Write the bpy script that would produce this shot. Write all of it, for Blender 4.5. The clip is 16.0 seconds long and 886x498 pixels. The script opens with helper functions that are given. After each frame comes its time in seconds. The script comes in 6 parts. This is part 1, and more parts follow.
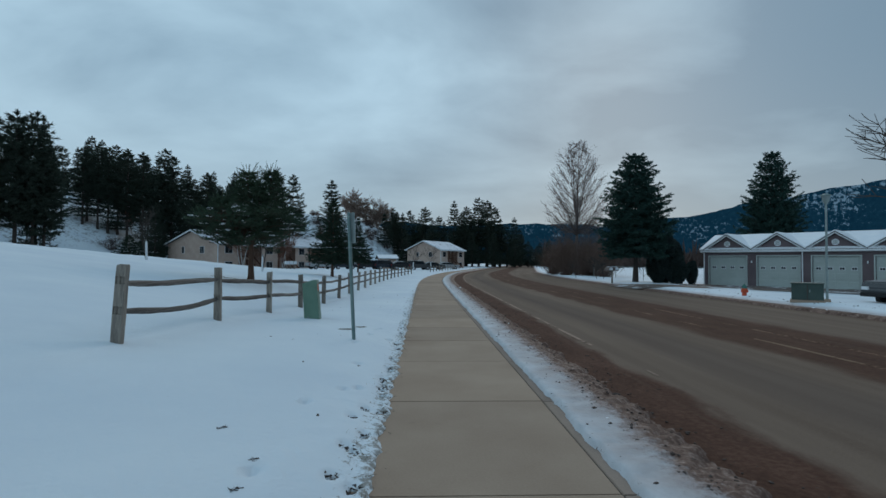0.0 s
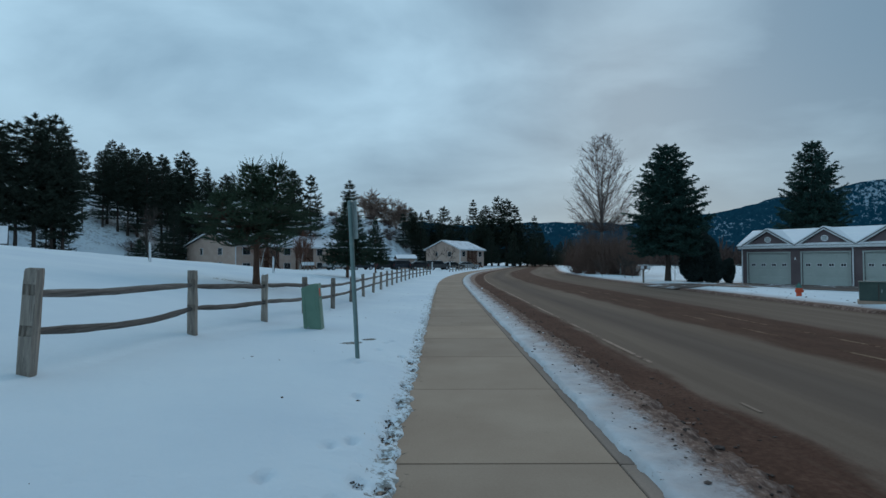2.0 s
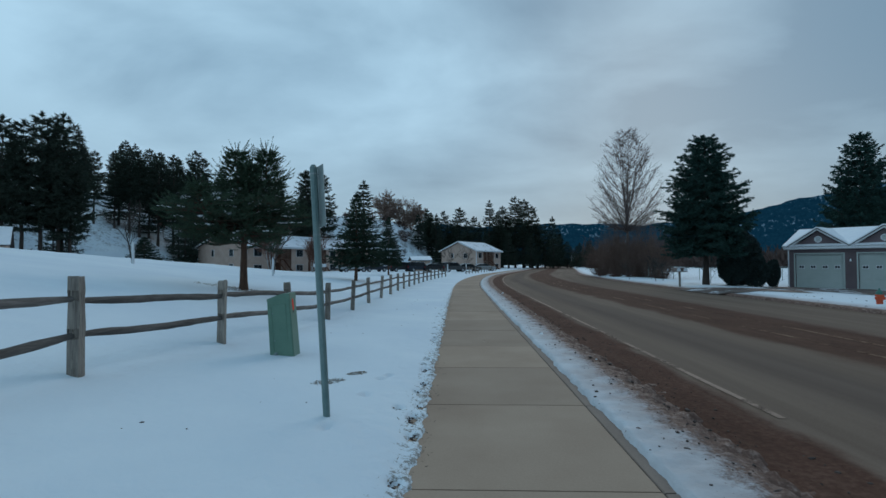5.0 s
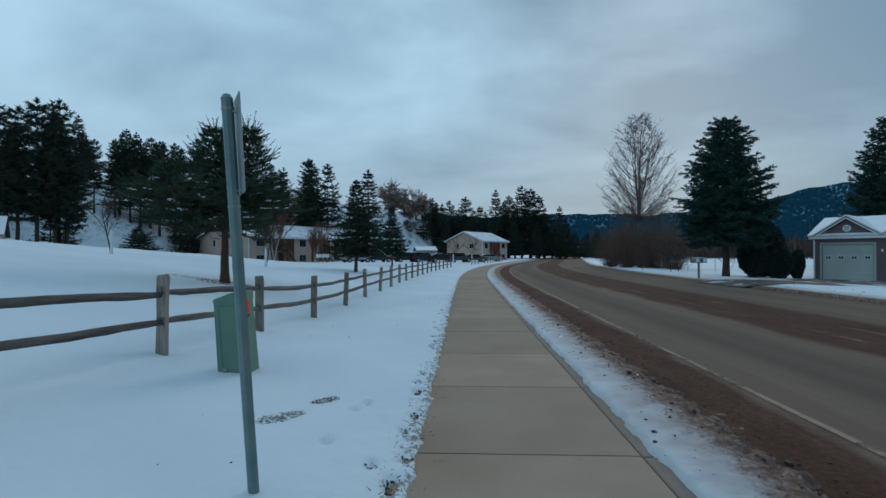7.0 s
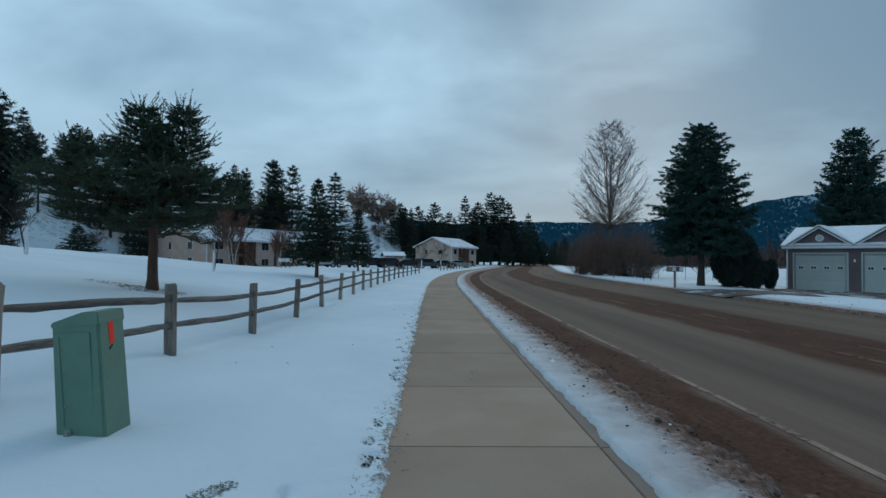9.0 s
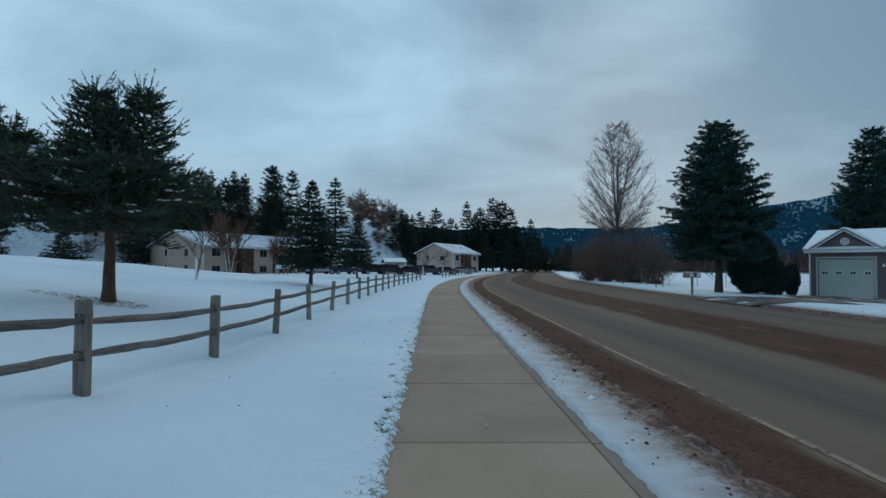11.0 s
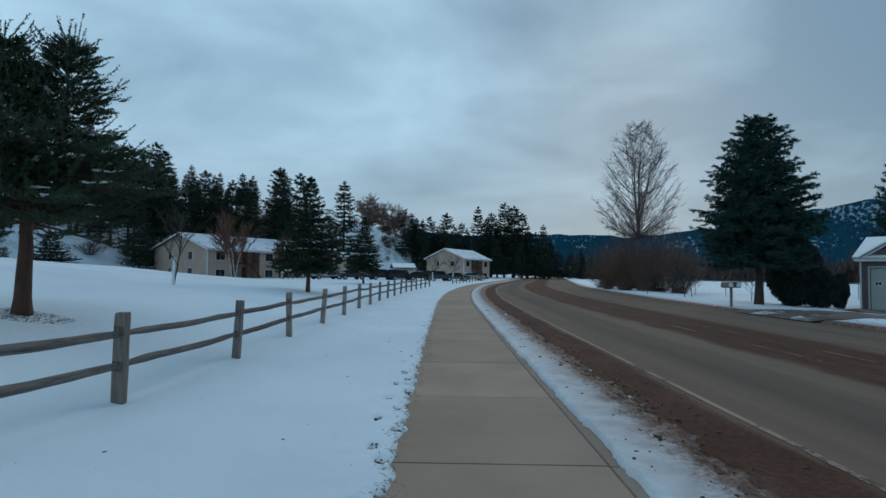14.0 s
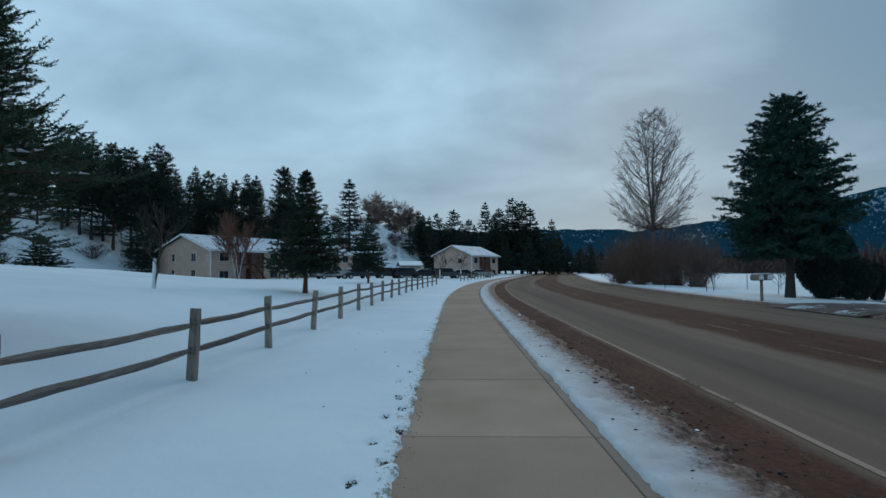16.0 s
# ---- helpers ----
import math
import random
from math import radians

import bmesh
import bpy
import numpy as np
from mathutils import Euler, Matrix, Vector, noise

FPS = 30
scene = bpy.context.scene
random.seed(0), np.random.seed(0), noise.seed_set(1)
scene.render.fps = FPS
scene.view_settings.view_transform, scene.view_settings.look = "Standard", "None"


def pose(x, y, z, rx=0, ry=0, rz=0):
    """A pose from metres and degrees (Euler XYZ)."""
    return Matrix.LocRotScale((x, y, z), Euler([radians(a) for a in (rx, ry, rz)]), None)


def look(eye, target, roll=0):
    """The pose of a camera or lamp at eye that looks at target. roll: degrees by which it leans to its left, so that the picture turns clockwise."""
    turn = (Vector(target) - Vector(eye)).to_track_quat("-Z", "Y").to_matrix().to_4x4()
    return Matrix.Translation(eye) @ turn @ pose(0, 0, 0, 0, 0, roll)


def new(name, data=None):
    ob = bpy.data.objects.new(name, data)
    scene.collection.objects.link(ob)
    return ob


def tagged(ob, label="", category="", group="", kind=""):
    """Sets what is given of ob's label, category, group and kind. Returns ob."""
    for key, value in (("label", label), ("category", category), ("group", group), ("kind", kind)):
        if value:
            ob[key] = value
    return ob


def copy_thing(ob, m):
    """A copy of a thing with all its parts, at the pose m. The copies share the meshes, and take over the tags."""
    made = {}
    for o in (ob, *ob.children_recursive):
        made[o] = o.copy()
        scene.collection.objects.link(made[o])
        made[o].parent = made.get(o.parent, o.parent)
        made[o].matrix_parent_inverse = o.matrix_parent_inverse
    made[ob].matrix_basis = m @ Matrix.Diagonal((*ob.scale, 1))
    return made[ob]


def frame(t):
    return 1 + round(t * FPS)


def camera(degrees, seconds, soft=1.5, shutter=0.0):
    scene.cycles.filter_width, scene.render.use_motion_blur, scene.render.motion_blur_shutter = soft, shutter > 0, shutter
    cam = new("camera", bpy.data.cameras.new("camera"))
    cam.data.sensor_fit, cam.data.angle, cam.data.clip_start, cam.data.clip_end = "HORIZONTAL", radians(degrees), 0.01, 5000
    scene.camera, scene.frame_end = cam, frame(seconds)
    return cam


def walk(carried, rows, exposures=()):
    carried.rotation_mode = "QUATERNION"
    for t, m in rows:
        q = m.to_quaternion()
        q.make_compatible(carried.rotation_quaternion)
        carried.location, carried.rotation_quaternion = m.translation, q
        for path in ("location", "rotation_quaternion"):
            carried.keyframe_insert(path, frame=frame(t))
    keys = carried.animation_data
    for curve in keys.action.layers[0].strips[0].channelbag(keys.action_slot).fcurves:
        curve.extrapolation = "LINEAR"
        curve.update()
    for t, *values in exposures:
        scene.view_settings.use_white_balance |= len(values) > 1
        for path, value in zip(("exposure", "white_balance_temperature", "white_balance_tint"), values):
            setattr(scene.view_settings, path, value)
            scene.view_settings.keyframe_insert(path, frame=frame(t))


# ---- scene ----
# ---- camera ----
cam = camera(82.1, 16.0, soft=1.5)
METRES, EYE, TILT, LEAN, TURN = 14.5, 1.64, 1.7, -3.5, -2.1
ROWS = [
    (0.0, 0.0, 0.0, 0.0, -0.01, -0.26, 3.19),
    (0.5, -0.0015, 0.0321, 0.0004, 2.1, 0.06, 3.42),
    (1.0, -0.0054, 0.0657, -0.0003, 1.67, 0.26, 3.54),
    (1.5, -0.0041, 0.0978, -0.0019, 1.74, 0.14, 3.74),
    (2.0, -0.0055, 0.1288, -0.0039, 2.12, -0.16, 3.74),
    (2.5, -0.006, 0.1634, -0.0041, 1.27, -0.45, 3.48),
    (3.0, -0.0062, 0.1953, -0.004, 3.43, -0.78, 3.32),
    (3.5, -0.0112, 0.23, -0.0062, 3.35, -0.23, 3.71),
    (6.0, -0.018, 0.3856, -0.0117, 4.16, 0.2, 3.78),
    (6.5, -0.0173, 0.417, -0.0131, 2.7, -0.1, 3.55),
    (7.0, -0.0188, 0.4469, -0.0135, 4.55, -0.88, 3.77),
    (7.5, -0.0214, 0.4795, -0.0145, 1.78, -1.65, 3.05),
    (8.0, -0.0213, 0.5107, -0.0153, 1.62, -1.27, 3.17),
    (8.5, -0.0253, 0.5414, -0.0167, 2.29, -0.65, 3.09),
    (9.0, -0.027, 0.5737, -0.0183, 1.01, -0.42, 3.01),
    (11.5, -0.032, 0.7272, -0.0227, 1.39, 0.35, 3.44),
    (12.0, -0.0314, 0.7576, -0.0231, 3.16, -0.07, 3.65),
    (12.5, -0.033, 0.7888, -0.0246, 2.88, 0.82, 3.6),
    (13.0, -0.031, 0.8194, -0.0259, 1.36, 1.19, 3.45),
    (13.5, -0.0334, 0.8484, -0.0267, 2.89, 1.1, 2.99),
    (14.0, -0.0367, 0.8785, -0.0263, 2.36, 1.02, 2.72),
    (14.5, -0.0357, 0.9085, -0.0262, 2.61, 1.13, 3.15),
    (15.0, -0.0381, 0.9382, -0.0282, 2.03, 1.24, 3.61),
    (15.5, -0.0386, 0.968, -0.03, 0.78, 1.21, 3.99),
    (16.0, -0.0372, 0.9973, -0.0303, 3.23, 0.77, 3.81),
]
walk(cam, [(t, pose(0, 0, EYE, TILT, LEAN, TURN) @ pose(METRES * x, METRES * y, METRES * z, 90 + pitch, roll, yaw)) for t, x, y, z, yaw, pitch, roll in ROWS],
    [(0.0, 0.05, 6960, 12), (0.5, 0.03, 6780, 10), (1.0, 0.04, 6680, 9.5), (3.0, 0.04, 6560, 9), (6.0, 0.06, 6550, 9), (16.0, 0.06, 6570, 9)])

# ---- world and sun ----
world = bpy.data.worlds.new("world")
scene.world = world
world.use_nodes = True
wn, wl = world.node_tree.nodes, world.node_tree.links
wn.clear()


def wnode(kind, **values):
    n = wn.new(kind)
    for key, v in values.items():
        n.inputs[key].default_value = v
    return n


def build_world():
    out = wn.new("ShaderNodeOutputWorld")
    bg = wn.new("ShaderNodeBackground")
    bg.inputs["Strength"].default_value = SKY_STRENGTH
    sky = wn.new("ShaderNodeTexSky")
    sky.sky_type = "NISHITA"
    sky.sun_disc = False
    sky.sun_elevation, sky.sun_rotation = radians(SUN_EL), radians(SUN_AZ)
    thin = wn.new("ShaderNodeVectorMath")
    thin.operation = "SCALE"
    thin.inputs["Scale"].default_value = 0.05
    wl.new(sky.outputs["Color"], thin.inputs[0])
    tc = wn.new("ShaderNodeTexCoord")
    sep = wn.new("ShaderNodeSeparateXYZ")
    wl.new(tc.outputs["Generated"], sep.inputs[0])
    # cloud deck: the view ray laid on a flat layer overhead
    up = wn.new("ShaderNodeMath")
    up.operation = "MAXIMUM"
    wl.new(sep.outputs["Z"], up.inputs[0])
    up.inputs[1].default_value = 0.0
    add = wn.new("ShaderNodeMath")
    wl.new(up.outputs[0], add.inputs[0])
    add.inputs[1].default_value = 0.27
    div = wn.new("ShaderNodeVectorMath")
    div.operation = "DIVIDE"
    comb = wn.new("ShaderNodeCombineXYZ")
    for i in range(3):
        wl.new(add.outputs[0], comb.inputs[i])
    wl.new(tc.outputs["Generated"], div.inputs[0])
    wl.new(comb.outputs[0], div.inputs[1])
    mp = wn.new("ShaderNodeMapping")
    mp.inputs["Rotation"].default_value = (0, 0, radians(14))
    mp.inputs["Scale"].default_value = (0.85, 1.0, 0.0)
    mp.inputs["Location"].default_value = (2.3, 0.7, 0)
    wl.new(div.outputs[0], mp.inputs[0])
    nz = wnode("ShaderNodeTexNoise", Scale=1.9, Detail=7.0, Roughness=0.5, Distortion=0.25)
    wl.new(mp.outputs[0], nz.inputs["Vector"])
    ramp = wn.new("ShaderNodeValToRGB")
    els = ramp.color_ramp.elements
    els[0].position, els[0].color = 0.27, (*CLOUD_DARK, 1)
    els[1].position, els[1].color = 0.76, (*CLOUD_LIGHT, 1)
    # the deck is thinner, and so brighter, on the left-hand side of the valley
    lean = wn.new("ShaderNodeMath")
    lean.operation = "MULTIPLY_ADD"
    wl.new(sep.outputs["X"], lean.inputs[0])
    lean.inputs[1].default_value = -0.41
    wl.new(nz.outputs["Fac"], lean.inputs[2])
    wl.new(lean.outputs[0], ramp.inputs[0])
    # pale strip over the horizon ahead
    hz = wn.new("ShaderNodeMapRange")
    hz.inputs["From Min"].default_value, hz.inputs["From Max"].default_value = 0.03, 0.36
    hz.inputs["To Min"].default_value, hz.inputs["To Max"].default_value = 0.66, 0.0
    hz.interpolation_type = "SMOOTHSTEP"
    wl.new(sep.outputs["Z"], hz.inputs["Value"])
    mix = wn.new("ShaderNodeMix")
    mix.data_type = "RGBA"
    wl.new(hz.outputs[0], mix.inputs["Factor"])
    wl.new(ramp.outputs[0], mix.inputs["A"])
    mix.inputs["B"].default_value = (*CLOUD_LOW, 1)
    # the deck thickens over the right-hand slopes
    thick = wn.new("ShaderNodeMapRange")
    thick.interpolation_type = "SMOOTHSTEP"
    for key, val in (("From Min", 0.35), ("From Max", 0.8), ("To Min", 1.0), ("To Max", 0.88)):
        thick.inputs[key].default_value = val
    wl.new(sep.outputs["X"], thick.inputs["Value"])
    dim = wn.new("ShaderNodeVectorMath")
    dim.operation = "SCALE"
    wl.new(mix.outputs["Result"], dim.inputs[0])
    wl.new(thick.outputs[0], dim.inputs["Scale"])
    both = wn.new("ShaderNodeMix")
    both.data_type = "RGBA"
    both.inputs["Factor"].default_value = 0.9
    wl.new(thin.outputs[0], both.inputs["A"])
    wl.new(dim.outputs[0], both.inputs["B"])
    wl.new(both.outputs["Result"], bg.inputs["Color"])
    wl.new(bg.outputs[0], out.inputs[0])


SUN_EL, SUN_AZ = 22.0, 20.0
SKY_STRENGTH = 1.0
CLOUD_DARK, CLOUD_LIGHT, CLOUD_LOW = (0.175, 0.305, 0.435), (0.44, 0.68, 0.87), (0.262, 0.375, 0.472)
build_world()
sun_data = bpy.data.lights.new("sun", "SUN")
sun_data.energy, sun_data.angle, sun_data.color = 0.5, radians(30), (1.0, 0.95, 0.9)
sun = new("sun", sun_data)
sun.matrix_world = look((60, 160, 80), (0, 0, 0))


# ---- materials ----
class Mat:
    """A procedural material: its node tree with a Principled shader."""

    def __init__(self, name, color=(0.5, 0.5, 0.5), rough=0.8, metal=0.0, spec=0.3):
        self.m = bpy.data.materials.new(name)
        self.m.use_nodes = True
        self.n, self.l = self.m.node_tree.nodes, self.m.node_tree.links
        self.p = self.n["Principled BSDF"]
        self.p.inputs["Base Color"].default_value = (*color, 1)
        self.p.inputs["Roughness"].default_value = rough
        self.p.inputs["Metallic"].default_value = metal
        self.p.inputs["Specular IOR Level"].default_value = spec

    def coord(self, kind="Object", scale=(1, 1, 1)):
        tc = self.n.new("ShaderNodeTexCoord")
        mp = self.n.new("ShaderNodeMapping")
        mp.inputs["Scale"].default_value = scale
        self.l.new(tc.outputs[kind], mp.inputs[0])
        return mp.outputs[0]

    def world_pos(self, scale=(1, 1, 1)):
        g = self.n.new("ShaderNodeNewGeometry")
        mp = self.n.new("ShaderNodeMapping")
        mp.inputs["Scale"].default_value = scale
        self.l.new(g.outputs["Position"], mp.inputs[0])
        return mp.outputs[0]

    def noise(self, vec, scale, detail=5.0, rough=0.55, distort=0.0):
        nz = self.n.new("ShaderNodeTexNoise")
        nz.inputs["Scale"].default_value = scale
        nz.inputs["Detail"].default_value = detail
        nz.inputs["Roughness"].default_value = rough
        nz.inputs["Distortion"].default_value = distort
        self.l.new(vec, nz.inputs["Vector"])
        return nz.outputs["Fac"]

    def ramp(self, fac, *stops):
        r = self.n.new("ShaderNodeValToRGB")
        e = r.color_ramp.elements
        while len(e) < len(stops):
            e.new(0.5)
        for el, (pos, col) in zip(e, stops):
            el.position = pos
            el.color = (*col, 1) if len(col) == 3 else col
        self.l.new(fac, r.inputs[0])
        return r.outputs[0]

    def step(self, fac, lo, hi, a=0.0, b=1.0):
        r = self.n.new("ShaderNodeMapRange")
        r.interpolation_type = "SMOOTHSTEP"
        for key, v in (("From Min", lo), ("From Max", hi), ("To Min", a), ("To Max", b)):
            r.inputs[key].default_value = v
        self.l.new(fac, r.inputs["Value"])
        return r.outputs[0]

    def math(self, op, a, b=None):
        m = self.n.new("ShaderNodeMath")
        m.operation = op
        for i, v in enumerate((a, b)):
            if v is None:
                continue
            if isinstance(v, (int, float)):
                m.inputs[i].default_value = v
            else:
                self.l.new(v, m.inputs[i])
        return m.outputs[0]

    def mix(self, fac, a, b, blend="MIX"):
        m = self.n.new("ShaderNodeMix")
        m.data_type = "RGBA"
        m.blend_type = blend
        for key, v in (("Factor", fac), ("A", a), ("B", b)):
            if isinstance(v, (int, float)):
                m.inputs[key].default_value = v
            elif isinstance(v, tuple):
                m.inputs[key].default_value = (*v, 1)
            else:
                self.l.new(v, m.inputs[key])
        return m.outputs["Result"]

    def xyz(self, vec):
        s = self.n.new("ShaderNodeSeparateXYZ")
        self.l.new(vec, s.inputs[0])
        return s.outputs

    def rand(self):
        return self.n.new("ShaderNodeObjectInfo").outputs["Random"]

    def island(self):
        return self.n.new("ShaderNodeNewGeometry").outputs["Random Per Island"]

    def color(self, out):
        self.l.new(out, self.p.inputs["Base Color"])
        return self

    def rough(self, out):
        self.l.new(out, self.p.inputs["Roughness"])
        return self

    def bump(self, fac, strength=0.3, dist=0.02):
        b = self.n.new("ShaderNodeBump")
        b.inputs["Strength"].default_value = strength
        b.inputs["Distance"].default_value = dist
        self.l.new(fac, b.inputs["Height"])
        self.l.new(b.outputs[0], self.p.inputs["Normal"])
        return self


def simple(name, a, b, scale=6.0, rough=0.7, metal=0.0, bump=0.15, stretch=(1, 1, 1), spec=0.3):
    """A two-tone worn surface: broad blotches and fine grain."""
    k = Mat(name, a, rough, metal, spec)
    v = k.coord("Object", stretch)
    broad = k.noise(v, scale, 4)
    fine = k.noise(v, scale * 9, 6, 0.65)
    f = k.math("ADD", k.math("MULTIPLY", broad, 0.65), k.math("MULTIPLY", fine, 0.35))
    k.color(k.ramp(f, (0.32, a), (0.68, b)))
    if bump:
        k.bump(fine, bump, 0.01)
    return k.m


def snow_material():
    # u: metres across from the path's middle; v: metres along
    k = Mat("snow", (0.8, 0.82, 0.85), 0.7, 0, 0.12)
    uv = k.xyz(k.coord("UV"))
    w = k.world_pos()
    broad = k.noise(w, 0.35, 4)
    grain = k.noise(w, 9.0, 6, 0.6)
    base = k.ramp(broad, (0.3, (0.63, 0.70, 0.765)), (0.7, (0.73, 0.79, 0.83)))
    # dirt thrown up beside the road
    speck = k.math("ADD", k.math("MULTIPLY", k.noise(w, 3.2, 8, 0.75), 0.5), k.math("MULTIPLY", k.noise(w, 17, 7, 0.8), 0.5))
    near = k.math("MULTIPLY", k.step(uv[0], 1.5, 2.75), k.step(uv[0], 14.25, 13.85))
    dirt = k.step(k.math("ADD", k.math("MULTIPLY", near, 0.72), speck), 0.62, 0.86)
    edge = k.math("MULTIPLY", k.step(uv[0], 1.3, 1.5), k.step(uv[0], 3.2, 2.6))
    crumbs = k.math("MULTIPLY", edge, k.step(k.noise(w, 16, 5, 0.7), 0.63, 0.72))
    # grass blades and soil through thin snow at the pavement's rim
    thin = k.math("MULTIPLY", k.step(uv[0], -0.95, -0.40), k.step(uv[0], 0.2, -0.1))
    bare = k.step(k.math("ADD", k.math("MULTIPLY", thin, 0.30), k.noise(w, 11, 7, 0.75)), 0.76, 0.86)
    grey = k.math("MULTIPLY", k.math("MULTIPLY", k.step(uv[0], 0.9, 2.0), k.step(uv[0], 15.2, 14.0)), k.step(k.noise(w, 1.7, 6, 0.65), 0.2, 0.75, 0.5, 1.0))
    base = k.mix(grey, base, (0.33, 0.27, 0.26))
    soil = k.ramp(k.noise(w, 13, 7, 0.75), (0.3, (0.05, 0.026, 0.018)), (0.5, (0.125, 0.066, 0.048)), (0.72, (0.36, 0.26, 0.22)))
    c = k.mix(k.math("MULTIPLY", dirt, 0.97), base, soil)
    c = k.mix(crumbs, c, (0.12, 0.075, 0.06))
    c = k.mix(k.math("MULTIPLY", bare, 0.8), c, (0.16, 0.14, 0.11))
    # dry litter and brush on the wooded slope
    pos = k.xyz(w)
    slope = k.step(pos[2], 3.2, 5.0)
    litter = k.math("MULTIPLY", slope, k.step(k.math("ADD", k.math("MULTIPLY", k.noise(w, 0.5, 8, 0.75), 0.6), k.math("MULTIPLY", k.noise(w, 2.6, 6, 0.7), 0.4)), 0.47, 0.6))
    c = k.mix(k.math("MULTIPLY", litter, 0.75), c, (0.10, 0.08, 0.065))
    k.color(c)
    k.bump(k.math("ADD", k.math("MULTIPLY", k.noise(w, 2.2, 4), 1.0), k.math("MULTIPLY", grain, 0.6)), 0.45, 0.06)
    return k.m


def asphalt_material():
    k = Mat("asphalt", (0.05, 0.05, 0.05), 0.95, 0, 0.08)
    uv = k.xyz(k.coord("UV"))
    w = k.world_pos()
    fine = k.noise(w, 60, 4, 0.7)
    lane = k.noise(k.coord("UV", (1.6, 0.06, 1)), 1.0, 5, 0.6)
    base = k.ramp(k.math("ADD", k.math("MULTIPLY", fine, 0.4), k.math("MULTIPLY", lane, 0.6)), (0.35, (0.134, 0.09, 0.068)), (0.65, (0.226, 0.158, 0.12)))
    # wheel tracks, swept dark and cool
    drift = k.math("ADD", uv[0], k.math("MULTIPLY", k.noise(k.coord("UV", (0.6, 0.12, 1)), 1.0, 4, 0.6), 0.9))
    wheel = k.math("MULTIPLY", k.step(drift, 4.5, 5.2), k.step(drift, 6.4, 5.9))
    base = k.mix(k.math("MULTIPLY", wheel, 0.45), base, (0.098, 0.07, 0.06))
    wob = k.math("MULTIPLY", k.math("SUBTRACT", k.noise(k.coord("UV", (1, 0.35, 1)), 1.1, 6, 0.65), 0.5), 0.9)
    u = k.math("ADD", uv[0], wob)
    shoulder = k.step(u, 3.5, 3.2)
    centre = k.math("MULTIPLY", k.step(u, 6.25, 6.8), k.step(u, 9.7, 9.1))
    far = k.step(u, 13.2, 13.9)
    mud = k.math("MAXIMUM", k.math("MAXIMUM", shoulder, centre), k.math("MULTIPLY", far, 0.6))
    tracks = k.noise(k.coord("UV", (5, 0.25, 1)), 1.0, 6, 0.7)
    mud = k.math("MULTIPLY", mud, k.step(tracks, 0.2, 0.5, 0.7, 1.0))
    grit = k.math("ADD", k.math("MULTIPLY", k.noise(w, 14, 7, 0.7), 0.6), k.math("MULTIPLY", k.noise(k.coord("UV", (1, 0.4, 1)), 1.6, 5, 0.6), 0.4))
    brown = k.ramp(grit, (0.28, (0.043, 0.02, 0.014)), (0.52, (0.102, 0.049, 0.034)), (0.78, (0.20, 0.108, 0.078)))
    red = k.ramp(grit, (0.28, (0.05, 0.025, 0.018)), (0.55, (0.108, 0.054, 0.037)), (0.8, (0.20, 0.115, 0.082)))
    k.color(k.mix(mud, base, k.mix(centre, brown, red)))
    k.bump(k.math("ADD", k.math("MULTIPLY", fine, 0.3), k.math("MULTIPLY", k.math("MULTIPLY", mud, grit), 3.0)), 0.5, 0.02)
    return k.m


def concrete_material(name, lo, hi):
    k = Mat(name, lo, 0.9, 0, 0.12)
    w = k.world_pos()
    broad = k.noise(w, 0.8, 5)
    fine = k.noise(w, 45, 6, 0.7)
    f = k.math("ADD", k.math("MULTIPLY", broad, 0.6), k.math("MULTIPLY", fine, 0.4))
    c = k.ramp(f, (0.3, lo), (0.7, hi))
    c = k.mix(k.math("MULTIPLY", k.step(k.noise(w, 3.0, 6, 0.7), 0.62, 0.75), 0.35), c, (0.15, 0.125, 0.10))
    tint = k.ramp(k.rand(), (0.0, (0.9, 0.9, 0.9)), (1.0, (1.08, 1.07, 1.05)))
    k.color(k.mix(1.0, c, tint, "MULTIPLY"))
    k.bump(fine, 0.25, 0.006)
    return k.m


def wood_material(name, a, b, stretch=(9, 9, 0.8)):
    k = Mat(name, a, 0.85)
    v = k.coord("Object", stretch)
    grain = k.noise(v, 3.0, 8, 0.65, 0.4)
    crack = k.step(k.noise(v, 6.0, 4, 0.6, 0.2), 0.60, 0.68)
    c = k.ramp(grain, (0.3, a), (0.7, b))
    c = k.mix(k.math("MULTIPLY", crack, 0.6), c, (0.05, 0.045, 0.04))
    v2 = k.math("ADD", k.math("MULTIPLY", k.rand(), 0.5), 0.75)
    comb = k.n.new("ShaderNodeCombineColor")
    for i in range(3):
        k.l.new(v2, comb.inputs[i])
    k.color(k.mix(1.0, c, comb.outputs[0], "MULTIPLY"))
    k.bump(grain, 0.5, 0.012)
    return k.m


def needle_material(name, a, b):
    k = Mat(name, a, 0.75, 0, 0.15)
    k.color(k.ramp(k.math("ADD", k.math("MULTIPLY", k.island(), 0.6), k.math("MULTIPLY", k.noise(k.world_pos(), 1.2, 3), 0.4)), (0.15, a), (0.85, b)))
    return k.m


def siding_material(name, a, b, pitch=0.12):
    k = Mat(name, a, 0.7)
    v = k.world_pos()
    z = k.xyz(v)[2]
    saw = k.math("FRACT", k.math("DIVIDE", z, pitch))
    f = k.noise(v, 0.9, 5)
    k.color(k.ramp(f, (0.3, a), (0.7, b)))
    k.bump(saw, 0.5, 0.015)
    return k.m


